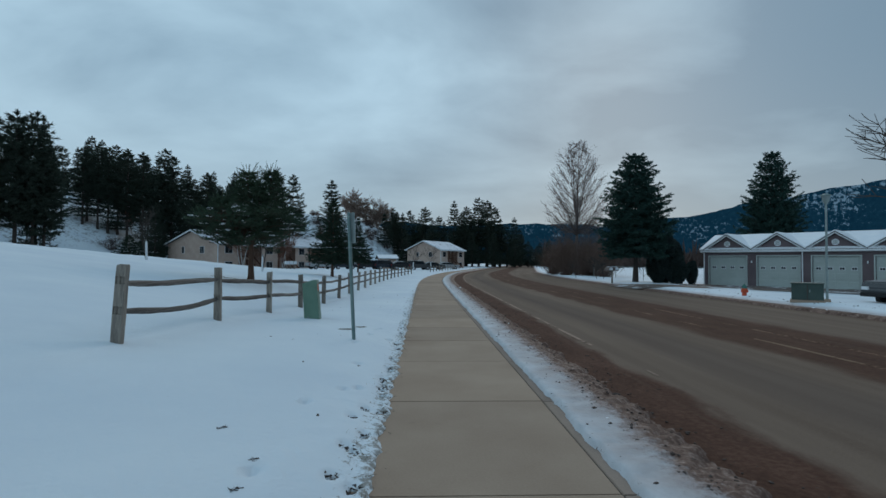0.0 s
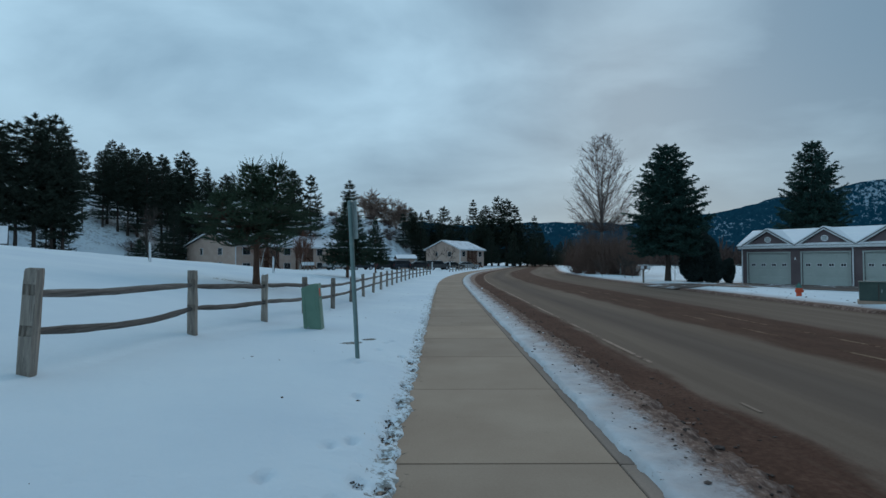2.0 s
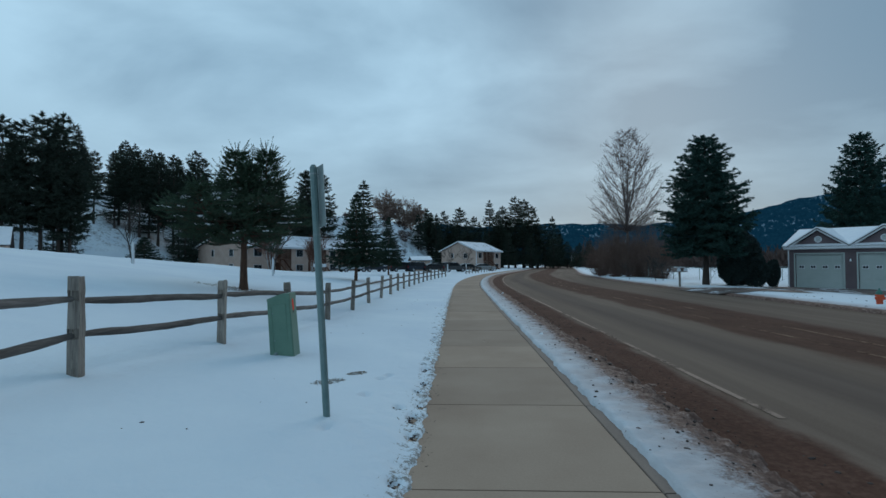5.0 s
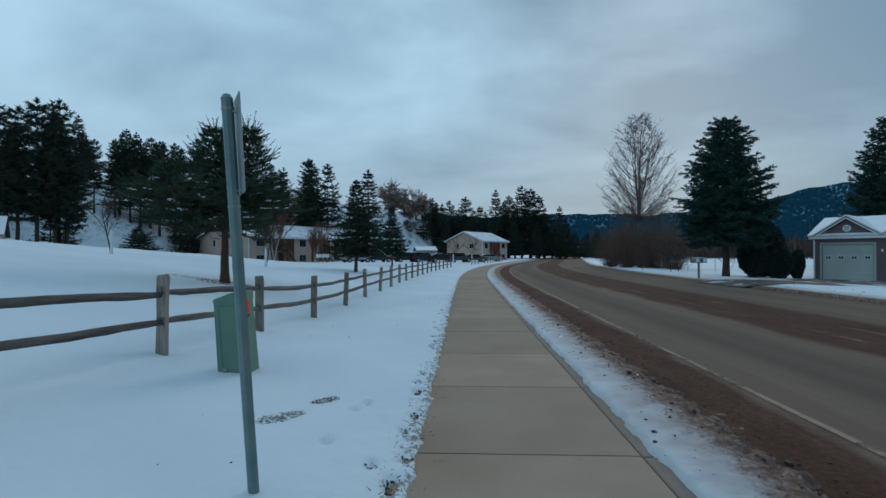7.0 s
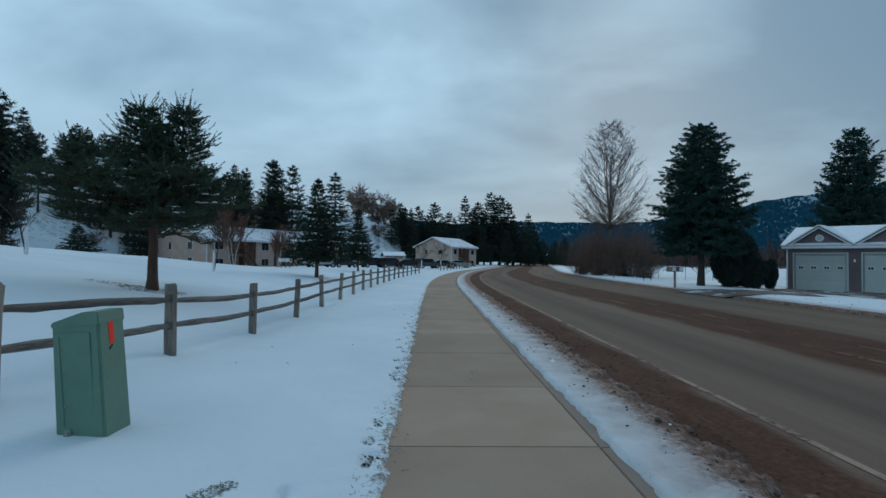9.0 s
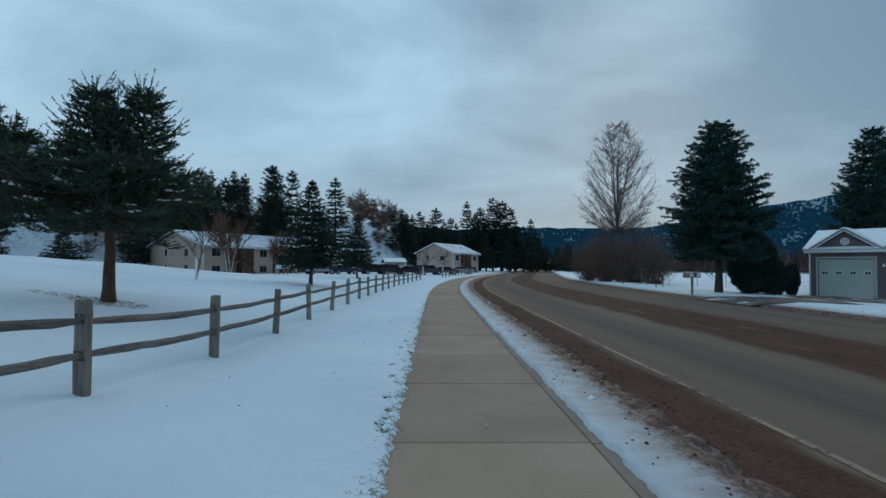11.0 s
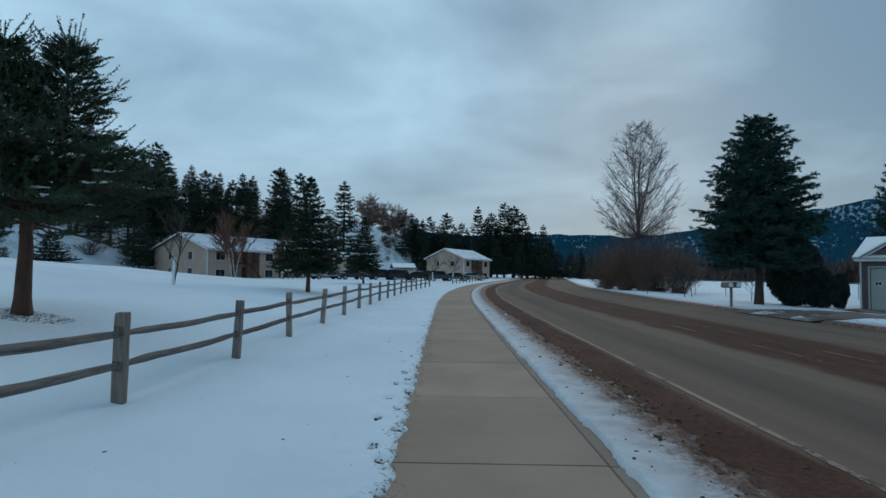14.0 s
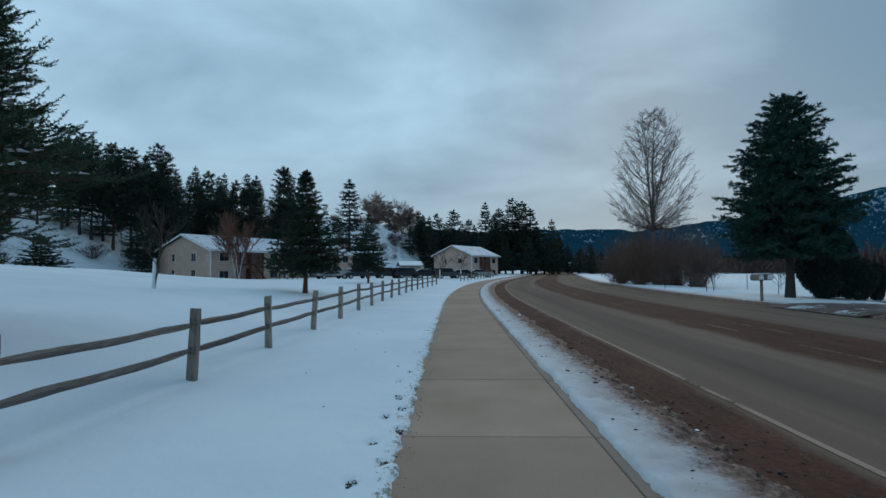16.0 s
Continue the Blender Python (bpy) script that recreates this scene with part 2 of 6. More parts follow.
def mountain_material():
    k = Mat("hazy_mountain", (0.02, 0.05, 0.08), 1.0, 0, 0.0)
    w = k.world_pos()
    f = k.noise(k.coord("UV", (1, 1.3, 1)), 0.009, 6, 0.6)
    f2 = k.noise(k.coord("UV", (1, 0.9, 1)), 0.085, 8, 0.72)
    # blue haze of distance is put into both the tree and snow colours
    hazed_forest = k.ramp(f2, (0.3, (0.005, 0.03, 0.053)), (0.7, (0.013, 0.06, 0.09)))
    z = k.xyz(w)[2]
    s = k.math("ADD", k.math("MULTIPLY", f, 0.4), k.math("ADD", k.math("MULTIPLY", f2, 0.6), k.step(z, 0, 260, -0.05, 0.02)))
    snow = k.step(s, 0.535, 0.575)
    k.color(k.mix(k.math("MULTIPLY", snow, 0.52), hazed_forest, (0.42, 0.56, 0.66)))
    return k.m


M_SNOW, M_ASPHALT = snow_material(), asphalt_material()
M_CONCRETE = concrete_material("concrete", (0.298, 0.207, 0.155), (0.42, 0.312, 0.24))
M_KERB = concrete_material("kerb_concrete", (0.22, 0.165, 0.135), (0.34, 0.26, 0.22))
M_ROOFSNOW = simple("roof_snow", (0.74, 0.78, 0.83), (0.86, 0.87, 0.9), 1.5, 0.6, bump=0.2)


def patchy_roof_material():
    """Old snow on a roof, melted through to the shingles in streaks."""
    k = Mat("patchy_roof_snow", (0.7, 0.73, 0.78), 0.7, 0, 0.12)
    w = k.world_pos()
    f = k.math("ADD", k.math("MULTIPLY", k.noise(w, 0.55, 6, 0.65), 0.55), k.math("MULTIPLY", k.noise(w, 2.4, 6, 0.7), 0.45))
    k.color(k.mix(k.step(f, 0.54, 0.62), k.ramp(f, (0.3, (0.76, 0.79, 0.84)), (0.6, (0.64, 0.68, 0.74))), (0.16, 0.145, 0.14)))
    k.bump(f, 0.3, 0.05)
    return k.m


M_PATCHYROOF = patchy_roof_material()
M_JOINT = simple("joint_dirt", (0.045, 0.04, 0.035), (0.09, 0.075, 0.06), 5, 0.95)
M_POST = wood_material("weathered_post", (0.125, 0.105, 0.09), (0.35, 0.30, 0.255))
M_RAIL = wood_material("weathered_rail", (0.042, 0.036, 0.033), (0.215, 0.187, 0.168), (12, 0.8, 12))
M_DARKGREEN = simple("dark_green_enamel", (0.035, 0.06, 0.055), (0.06, 0.09, 0.08), 3, 0.55, bump=0.08)
M_GREENBOX = simple("green_enamel", (0.105, 0.20, 0.148), (0.145, 0.25, 0.185), 3, 0.5, bump=0.08, spec=0.4)
M_ORANGE = simple("orange_paint", (0.92, 0.025, 0.006), (0.98, 0.05, 0.012), 8, 0.6)
M_STEEL = simple("galvanised_steel", (0.20, 0.25, 0.25), (0.32, 0.37, 0.36), 7, 0.5, 0.35, 0.1)
M_POLEGREEN = simple("painted_post", (0.12, 0.19, 0.19), (0.2, 0.27, 0.26), 6, 0.5, 0.2, 0.1)
M_SIGNRED = simple("sign_face", (0.35, 0.06, 0.07), (0.45, 0.1, 0.1), 4, 0.4)
M_BARK = wood_material("bark", (0.07, 0.036, 0.025), (0.145, 0.078, 0.052), (5, 5, 1.2))
M_DARKBARK = wood_material("dark_bark", (0.035, 0.028, 0.025), (0.08, 0.06, 0.05), (5, 5, 1.2))
M_GREYBARK = wood_material("grey_bark", (0.13, 0.095, 0.085), (0.24, 0.19, 0.17), (5, 5, 1.2))
M_PALETWIG = simple("pale_brown_twigs", (0.20, 0.13, 0.105), (0.32, 0.22, 0.18), 2, 0.9, bump=0)
M_BIRCH = wood_material("pale_bark", (0.42, 0.40, 0.38), (0.66, 0.64, 0.62), (3, 3, 2.5))
M_TWIG = simple("brown_twigs", (0.12, 0.058, 0.042), (0.21, 0.105, 0.075), 2, 0.9, bump=0)
M_THICKET = simple("thicket_twigs", (0.10, 0.06, 0.048), (0.18, 0.115, 0.092), 2, 0.9, bump=0)
M_TWIGDARK = simple("dark_twigs", (0.055, 0.035, 0.03), (0.11, 0.07, 0.06), 2, 0.9, bump=0)
M_SPRUCE = needle_material("spruce_needles", (0.024, 0.042, 0.03), (0.09, 0.135, 0.082))
M_BLUESPRUCE = needle_material("blue_spruce_needles", (0.016, 0.042, 0.038), (0.046, 0.10, 0.082))
M_PINE = needle_material("pine_needles", (0.024, 0.034, 0.027), (0.06, 0.08, 0.058))
M_FIR = needle_material("fir_needles", (0.015, 0.028, 0.021), (0.05, 0.078, 0.05))
M_SHRUB = needle_material("dark_shrub_leaves", (0.018, 0.032, 0.032), (0.045, 0.065, 0.058))
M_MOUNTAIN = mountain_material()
M_TANSIDING = siding_material("tan_siding", (0.45, 0.315, 0.255), (0.55, 0.405, 0.335))
M_MAUVE = siding_material("mauve_siding", (0.118, 0.088, 0.095), (0.158, 0.12, 0.128), 0.13)
M_WHITE = simple("white_trim", (0.62, 0.64, 0.66), (0.75, 0.76, 0.78), 3, 0.6)
M_GARAGEDOOR = simple("garage_door_paint", (0.36, 0.41, 0.39), (0.43, 0.475, 0.455), 0.8, 0.55, bump=0.05)
M_GLASS = simple("dark_window_glass", (0.012, 0.015, 0.018), (0.03, 0.035, 0.04), 1, 0.08, bump=0, spec=0.6)
M_BROWNWOOD = simple("brown_stained_wood", (0.10, 0.045, 0.03), (0.18, 0.085, 0.055), 2, 0.8)


# ---- mesh helpers ----
def mesh_ob(name, verts, faces, material, parent=None, label="", smooth=False, uvs=None):
    me = bpy.data.meshes.new(name)
    me.from_pydata([tuple(v) for v in verts], [], [tuple(f) for f in faces])
    me.materials.append(material)
    if smooth:
        me.polygons.foreach_set("use_smooth", [True] * len(me.polygons))
    if uvs is not None:
        layer = me.uv_layers.new(name="UVMap")
        idx = np.empty(len(me.loops), dtype=np.int32)
        me.loops.foreach_get("vertex_index", idx)
        layer.data.foreach_set("uv", np.asarray(uvs, dtype=np.float32)[idx].ravel())
    ob = new(name, me)
    if parent is not None:
        ob.parent = parent
    if label:
        ob["label"] = label
    return ob


def part(name, bm, material, parent=None, label="", smooth=False):
    me = bpy.data.meshes.new(name)
    bm.to_mesh(me)
    bm.free()
    me.materials.append(material)
    if smooth:
        me.polygons.foreach_set("use_smooth", [True] * len(me.polygons))
    ob = new(name, me)
    if parent is not None:
        ob.parent = parent
    if label:
        ob["label"] = label
    return ob


def thing(name, m, label, category, group="", kind=""):
    ob = new(name)
    ob.empty_display_size = 0.2
    ob.matrix_basis = m
    return tagged(ob, label, category, group, kind)


def add_box(bm, c, s, rot=(0, 0, 0), bevel=0.0, seg=1):
    """A box with centre c, size s and a turn in degrees, bevelled."""
    m = pose(*c, *rot) @ Matrix.Diagonal((*s, 1))
    made = bmesh.ops.create_cube(bm, size=1.0, matrix=m)
    if bevel:
        edges = {e for v in made["verts"] for e in v.link_edges}
        bmesh.ops.bevel(bm, geom=list(edges), offset=bevel, segments=seg, affect="EDGES", profile=0.6)
    return bm


def box(c, s, rot=(0, 0, 0), bevel=0.0, seg=1):
    return add_box(bmesh.new(), c, s, rot, bevel, seg)


def add_cyl(bm, a, b, r1, r2=None, n=12, caps=True):
    """A tapered round bar from a to b."""
    a, b = Vector(a), Vector(b)
    d = b - a
    m = Matrix.Translation((a + b) / 2) @ d.to_track_quat("Z", "Y").to_matrix().to_4x4()
    bmesh.ops.create_cone(bm, cap_ends=caps, segments=n, radius1=r1, radius2=r1 if r2 is None else r2, depth=d.length, matrix=m)
    return bm


def cyl(a, b, r1, r2=None, n=12):
    return add_cyl(bmesh.new(), a, b, r1, r2, n)


def prism(outline, depth, axis="y"):
    """A closed outline of (a, b) pairs in the xz plane, pushed along y from 0 to depth."""
    bm = bmesh.new()
    f = [bm.verts.new((a, 0, b)) for a, b in outline]
    g = [bm.verts.new((a, depth, b)) for a, b in outline]
    bm.faces.new(f)
    bm.faces.new(g[::-1])
    for i in range(len(f)):
        j = (i + 1) % len(f)
        bm.faces.new((f[i], g[i], g[j], f[j]))
    bmesh.ops.recalc_face_normals(bm, faces=bm.faces)
    return bm


# ---- lie of the land ----
def bend(y):
    """How far the road and the path have swung to the right at y."""
    y = np.asarray(y, dtype=float)
    a = np.clip(y - 35, 0, 55)
    return 0.0019 * a * a + 0.209 * np.clip(y - 90, 0, None)


def drift(y):
    """The path and the near edge of the road run a little askew over the first stretch."""
    return -0.006 * (np.clip(y, 3, 24) - 12)


def fnoise(x, y, s, seed=0.0):
    """Cheap smooth noise from summed sines, about -1 to 1."""
    x, y = np.asarray(x) / s + seed, np.asarray(y) / s - seed * 1.7
    return (np.sin(x * 1.3 + 1.7 * np.sin(y * 0.9 + seed)) + np.sin(y * 1.7 + 1.3 * np.sin(x * 1.1 - seed)) + np.sin((x + y) * 2.3 + seed * 3) * 0.6 + np.sin((x - y) * 3.1 + 2 * np.sin(x * 0.7)) * 0.4) / 3


def sstep(a, b, v):
    q = np.clip((np.asarray(v, dtype=float) - a) / (b - a), 0, 1)
    return q * q * (3 - 2 * q)


def hill(x, y):
    """The wooded bank behind the apartments."""
    ax, ay, bx, by = -57.0, 52.0, -10.0, 190.0
    ln = math.hypot(bx - ax, by - ay)
    ux, uy = (bx - ax) / ln, (by - ay) / ln
    d = -(x - ax) * uy + (y - ay) * ux
    along = (x - ax) * ux + (y - ay) * uy
    d = d + 5 * fnoise(x, y, 14, 2.0)
    fade = 1 - sstep(150, 215, along)
    knoll = 14.6 * (1 - sstep(0.5, 1.0, np.hypot((x + 40) / 62, (y - 182) / 44) + 0.06 * fnoise(x, y, 9, 4.0) + 0.03 * fnoise(x, y, 3, 2.0)))
    return knoll * (1 - 0.8 * sstep(0, 34, d)) + (15 * sstep(0, 34, d) + 9 * sstep(34, 120, d)) * fade + 0.5 * fnoise(x, y, 6, 5.0) * sstep(2, 15, d) * fade


PRINT_RNG = np.random.default_rng(5)
PRINTS = [(-0.62, 5.49), (-0.46, 5.5), (-0.5, 6.09), (-0.53, 6.44), (-0.51, 6.61), (-0.56, 6.84), (-0.57, 7.0), (-0.51, 7.53), (-0.54, 7.71), (-0.53, 8.43), (-0.5, 9.43), (-0.55, 9.9), (-0.55, 10.02), (-0.72, 10.2),
    (-0.5, 10.44), (-0.58, 11.02), (-0.53, 11.46), (-0.59, 12.25), (-0.57, 12.41), (-0.62, 12.69), (-0.6, 13.2), (-0.57, 15.01), (-0.62, 15.22), (-0.60, 15.43), (-0.57, 15.71), (-0.65, 16.24), (-0.5, 16.41)]
PRINTS += [(-0.62 + 0.07 * (-1) ** i + 0.05 * PRINT_RNG.normal(), y + 0.08 * PRINT_RNG.normal()) for i, y in enumerate([2.2 + 0.33 * k for k in range(10)] + [17.0 + 0.42 * k for k in range(28)])]
PRINTS += [(-0.8 - 0.45 * PRINT_RNG.random(), 2.0 + 10 * PRINT_RNG.random()) for i in range(9)]


def land(u, y):
    """Height of the snow at u metres across from the path's line and y along it."""
    u, y = np.broadcast_arrays(np.asarray(u, dtype=float), np.asarray(y, dtype=float))
    x = u + bend(y)
    fz = np.interp(y, [-10, 0, 6.6, 9.7, 12.8, 18, 21, 27, 45, 70], [0.90, 0.72, 0.50, 0.46, 0.30, 0.11, 0.10, 0.09, 0.04, 0.03])
    crest = np.interp(y, [-20, 10, 22, 40, 60, 90], [3.0, 2.8, 2.38, 1.65, 0.55, 0.25])
    q = np.clip((-0.55 - u) / 3.05, 0, 1)
    left = 0.035 + (fz - 0.035) * q ** 0.7
    q2 = np.clip((-3.6 - u) / 14.4, 0, 1)
    left = left + (crest - fz) * q2 ** 0.88
    left = left - (crest - 0.2) * sstep(18, 36, -u)
    left = left + 0.012 * fnoise(x, y, 0.5, 1) * sstep(0.6, 1.2, -u) + 0.03 * fnoise(x, y, 2.3, 3) * sstep(1, 3, -u)
    verge = 0.05 - 0.10 * sstep(2.0, 2.9, u)
    right = 0.04 + 0.06 * sstep(14.0, 15.4, u) - 0.24 * sstep(16, 23, u) + 0.05 * fnoise(x, y, 1.1, 7) * sstep(14.2, 15.4, u) * (1 - sstep(22, 40, u))
    z = np.where(u < 0.5, left, np.where(u < 8, verge, right))
    # ragged rims, where thin snow ends on the concrete and on the road
    rag = 0.05 * fnoise(x, y, 0.16, 1.3) + 0.06 * fnoise(x, y, 0.55, 4.4) + 0.03 * fnoise(x, y, 0.06, 9.1)
    lumps = 0.028 * np.abs(fnoise(x, y, 0.21, 6.0)) + 0.018 * fnoise(x, y, 0.09, 8.0)
    z = z + np.where((u > 1.4) & (u < 3.3), lumps * 0.7 + 0.022 * fnoise(x, y, 0.05, 5.5) * sstep(1.7, 2.2, u), 0) + np.where((u > -1.1) & (u < 0), 0.35 * lumps, 0)
    # footprints along the rim of the path
    for fu, fy in PRINTS:
        z = z - 0.06 * np.exp(-(((u - fu) / 0.045) ** 2 + ((y - fy) / 0.075) ** 2) ** 2)
    e = u - drift(y)
    pit = sstep(-0.50, -0.24, e + rag * 0.75) * (1 - sstep(1.40, 1.50, e + 0.45 * rag))
    z = z - 0.30 * pit
    z = z - 0.30 * sstep(2.10, 3.16, e + 2.4 * rag + 0.10 * fnoise(x, y, 0.10, 3.3) + 0.12 * fnoise(x, y, 0.06, 2.2)) * (1 - sstep(13.45, 13.9, u + 2.2 * rag))
    z = z + hill(x, y) * sstep(25, 45, -u)
    return z


def land_at(x, y):
    return float(land(x - float(bend(y)), y))


def steps(*spans):
    """Grid lines: (start, end, step) spans joined."""
    out = []
    for a, b, s in spans:
        n = max(1, int(round((b - a) / s)))
        out += [a + (b - a) * i / n for i in range(n)]
    return np.array(out + [spans[-1][1]])


def grid_faces(nx, ny):
    i = np.arange(nx - 1)[None, :] + nx * np.arange(ny - 1)[:, None]
    return np.stack([i, i + 1, i + nx + 1, i + nx], -1).reshape(-1, 4)


def sheet(name, us, ys, height, material, label, category, smooth=True):
    U, Y = np.meshgrid(us, ys)
    X = U + bend(Y)
    Z = height(U, Y)
    v = np.stack([X, Y, Z], -1).reshape(-1, 3)
    ob = mesh_ob(name, v.tolist(), grid_faces(len(us), len(ys)).tolist(), material, smooth=smooth, uvs=np.stack([U, Y], -1).reshape(-1, 2))
    return tagged(ob, label, category, kind="structure")


ground = sheet("ground",
    steps((-3200, -400, 400), (-400, -120, 20), (-120, -36, 4), (-36, -5, 0.8), (-5, -1.4, 0.16), (-1.4, -0.15, 0.042), (-0.15, 1.3, 0.3), (1.3, 3.2, 0.042), (3.4, 13.2, 1.5), (13.2, 17.5, 0.14), (17.5, 40, 1.2), (40, 120, 10), (120, 400, 40), (400, 3200, 400)),
    steps((-60, -2, 4), (-2, 1.5, 0.25), (1.5, 22, 0.06), (22, 34, 0.12), (34, 60, 0.35), (60, 130, 1.6), (130, 300, 8), (300, 3600, 300)),
    land, M_SNOW, "snow-covered ground with dirty thawed verges", "ground")

road = sheet("road", steps((2.2, 15.0, 0.4)), steps((-60, 0, 4), (0, 40, 0.5), (40, 150, 2), (150, 420, 10)),
    lambda u, y: -0.085 + 0.05 * (1 - ((u - 8.6) / 6.2) ** 2) + 0.004 * fnoise(u, y, 0.9, 2), M_ASPHALT, "grey asphalt road with reddish brown slush bands", "road")


def stripe(name, u0, u1, y0, y1, material, label):
    ob = sheet(name, steps((u0, u1, 0.06)), steps((y0, y1, 0.5)),
        lambda u, y: -0.078 + 0.05 * (1 - ((u - 8.6) / 6.2) ** 2) + 0.004 * fnoise(u, y, 0.9, 2), material, label, "road marking")
    return ob


def paint_material(name, col, worn, under=(0.115, 0.078, 0.06), buried=None):
    k = Mat(name, col, 0.95, 0, 0.05)
    w = k.world_pos()
    f = k.step(k.math("ADD", k.math("MULTIPLY", k.noise(w, 0.45, 4, 0.6), 0.5), k.math("MULTIPLY", k.noise(w, 9, 8, 0.8), 0.5)), worn - 0.09, worn + 0.09)
    if buried:
        f = k.math("MULTIPLY", f, k.step(k.xyz(k.coord("UV"))[1], *buried))
    k.color(k.mix(f, under, col))
    # bare where the paint is gone
    k.l.new(k.step(f, 0.05, 0.6), k.p.inputs["Alpha"])
    return k.m


M_LINESCRAP = paint_material("scrap_of_white_line", (0.30, 0.21, 0.16), 0.45)
M_LINEWHITE = paint_material("worn_white_line", (0.37, 0.255, 0.195), 0.43, buried=(9.6, 10.8))
M_LINEYELLOW = paint_material("worn_yellow_line", (0.26, 0.17, 0.115), 0.52, (0.135, 0.062, 0.042))
stripe("edge_line", 3.50, 3.55, 7.6, 8.0, M_LINESCRAP, "scrap of white line under road grit")
stripe("edge_line", 3.395, 3.48, 10.4, 110, M_LINEWHITE, "worn white edge line on the asphalt")
stripe("centre_line", 7.28, 7.38, -20, 130, M_LINEYELLOW, "faded yellow centre line under slush")
stripe("centre_line", 8.28, 8.38, -20, 130, M_LINEYELLOW, "faded yellow centre line under slush")

# ---- pavement ----
pavement = sheet("pavement", steps((-0.75, 1.58, 0.2)), steps((-8, 40, 1), (40, 140, 2)), lambda u, y: -0.02 + 0 * u, M_JOINT, "tan concrete pavement beside the road", "pavement")
JOINTS = [-6.9, -4.3, -1.8, 0.8, 3.6, 6.02, 8.42, 10.63, 12.72, 14.78, 17.1, 19.4, 21.9, 24.65]
JOINTS += [24.65 + 2.6 * k for k in range(1, 44)]


def slab_mesh(y0, y1, u0, u1, z1=0.0, n=1, bevel=0.009):
    """One slab following the bend, its top edges eased."""
    ys = np.linspace(y0 + 0.011, y1 - 0.011, n + 1)
    v, f = [], []
    for y in ys:
        b = float(bend(y)) + float(drift(y))
        v += [(u0 + b, y, -0.1), (u0 + b, y, z1 - bevel), (u0 + bevel + b, y, z1), (u1 - bevel + b, y, z1), (u1 + b, y, z1 - bevel), (u1 + b, y, -0.1)]
    for i in range(n):
        for j in range(5):
            a = i * 6 + j
            f.append((a, a + 1, a + 7, a + 6))
    f += [(0, 1, 2, 3, 4, 5), tuple(n * 6 + j for j in (5, 4, 3, 2, 1, 0))]
    return v, f


for i, (y0, y1) in enumerate(zip(JOINTS, JOINTS[1:])):
    curved = y1 > 35
    v, f = slab_mesh(y0, y1, -0.72, 1.358, 0.0, 3 if curved else 1)
    v = [(x, y, z + 0.001 * math.sin(i * 2.7)) for x, y, z in v]
    mesh_ob("slab", v, f, M_CONCRETE, pavement)
    v, f = slab_mesh(y0, y1, 1.371, 1.51, -0.006, 3 if curved else 1)
    mesh_ob("kerb_stone", v, f, M_KERB, pavement)


chalk = mesh_ob("chalk_mark", [(0.38, 15.64, 0.004), (0.57, 15.67, 0.004), (0.57, 15.70, 0.004), (0.38, 15.67, 0.004), (0.405, 15.12, 0.004), (0.44, 15.12, 0.004), (0.49, 15.65, 0.004), (0.46, 15.65, 0.004)],
    [(0, 1, 2, 3), (4, 5, 6, 7)], paint_material("faint_chalk", (0.42, 0.32, 0.25), 0.53, (0.37, 0.27, 0.205)))
tagged(chalk, "faint white chalk mark on the concrete", "pavement mark", kind="structure")

# ---- mountains ----
def mountain(name, r0, r1, az0, az1, profile, seed, label):
    """A far range: ridge height by bearing, falling to the valley."""
    na, nr = 240, 26
    v, uv = [], []
    for j in range(nr):
        q = j / (nr - 1)
        for i in range(na):
            az = az0 + (az1 - az0) * i / (na - 1)
            el = np.interp(az, *profile)
            r = r0 + (r1 - r0) * q
            h = el * r1 * (q ** 0.85)
            x, y = r * math.sin(radians(az)), r * math.cos(radians(az))
            h *= 1 + (0.16 * float(fnoise(x, y, 130, seed)) + 0.07 * float(fnoise(x, y, 40, seed + 3))) * (1 - 0.75 * q)
            h += 5.0 * float(fnoise(x, y, 28, seed + 1)) * q
            v.append((x, y, h - 4))
            uv.append((r1 * radians(az), h * r1 / r))
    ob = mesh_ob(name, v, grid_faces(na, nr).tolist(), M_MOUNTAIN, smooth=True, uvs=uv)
    return tagged(ob, label, "mountain", kind="structure")


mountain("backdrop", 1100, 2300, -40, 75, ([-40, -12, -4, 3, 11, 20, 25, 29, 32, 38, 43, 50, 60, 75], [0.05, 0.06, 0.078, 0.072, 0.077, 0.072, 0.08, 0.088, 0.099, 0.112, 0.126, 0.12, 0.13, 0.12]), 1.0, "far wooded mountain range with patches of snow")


# ---- trees ----
def tube(path, radii, n=5):
    """A tapered limb along a path of points: vertices and faces."""
    path = [np.asarray(p, dtype=float) for p in path]
    v, f = [], []
    for i, p in enumerate(path):
        d = path[min(i + 1, len(path) - 1)] - path[max(i - 1, 0)]
        d /= np.linalg.norm(d) + 1e-9
        a = np.cross(d, (0.31, 0.17, 0.93) if abs(d[2]) < 0.9 else (1, 0.2, 0))
        a /= np.linalg.norm(a) + 1e-9
        b = np.cross(d, a)
        for j in range(n):
            w = 2 * math.pi * j / n
            v.append(p + radii[i] * (math.cos(w) * a + math.sin(w) * b))
    for i in range(len(path) - 1):
        for j in range(n):
            k = (j + 1) % n
            f.append((i * n + j, i * n + k, i * n + n + k, i * n + n + j))
    return v, f


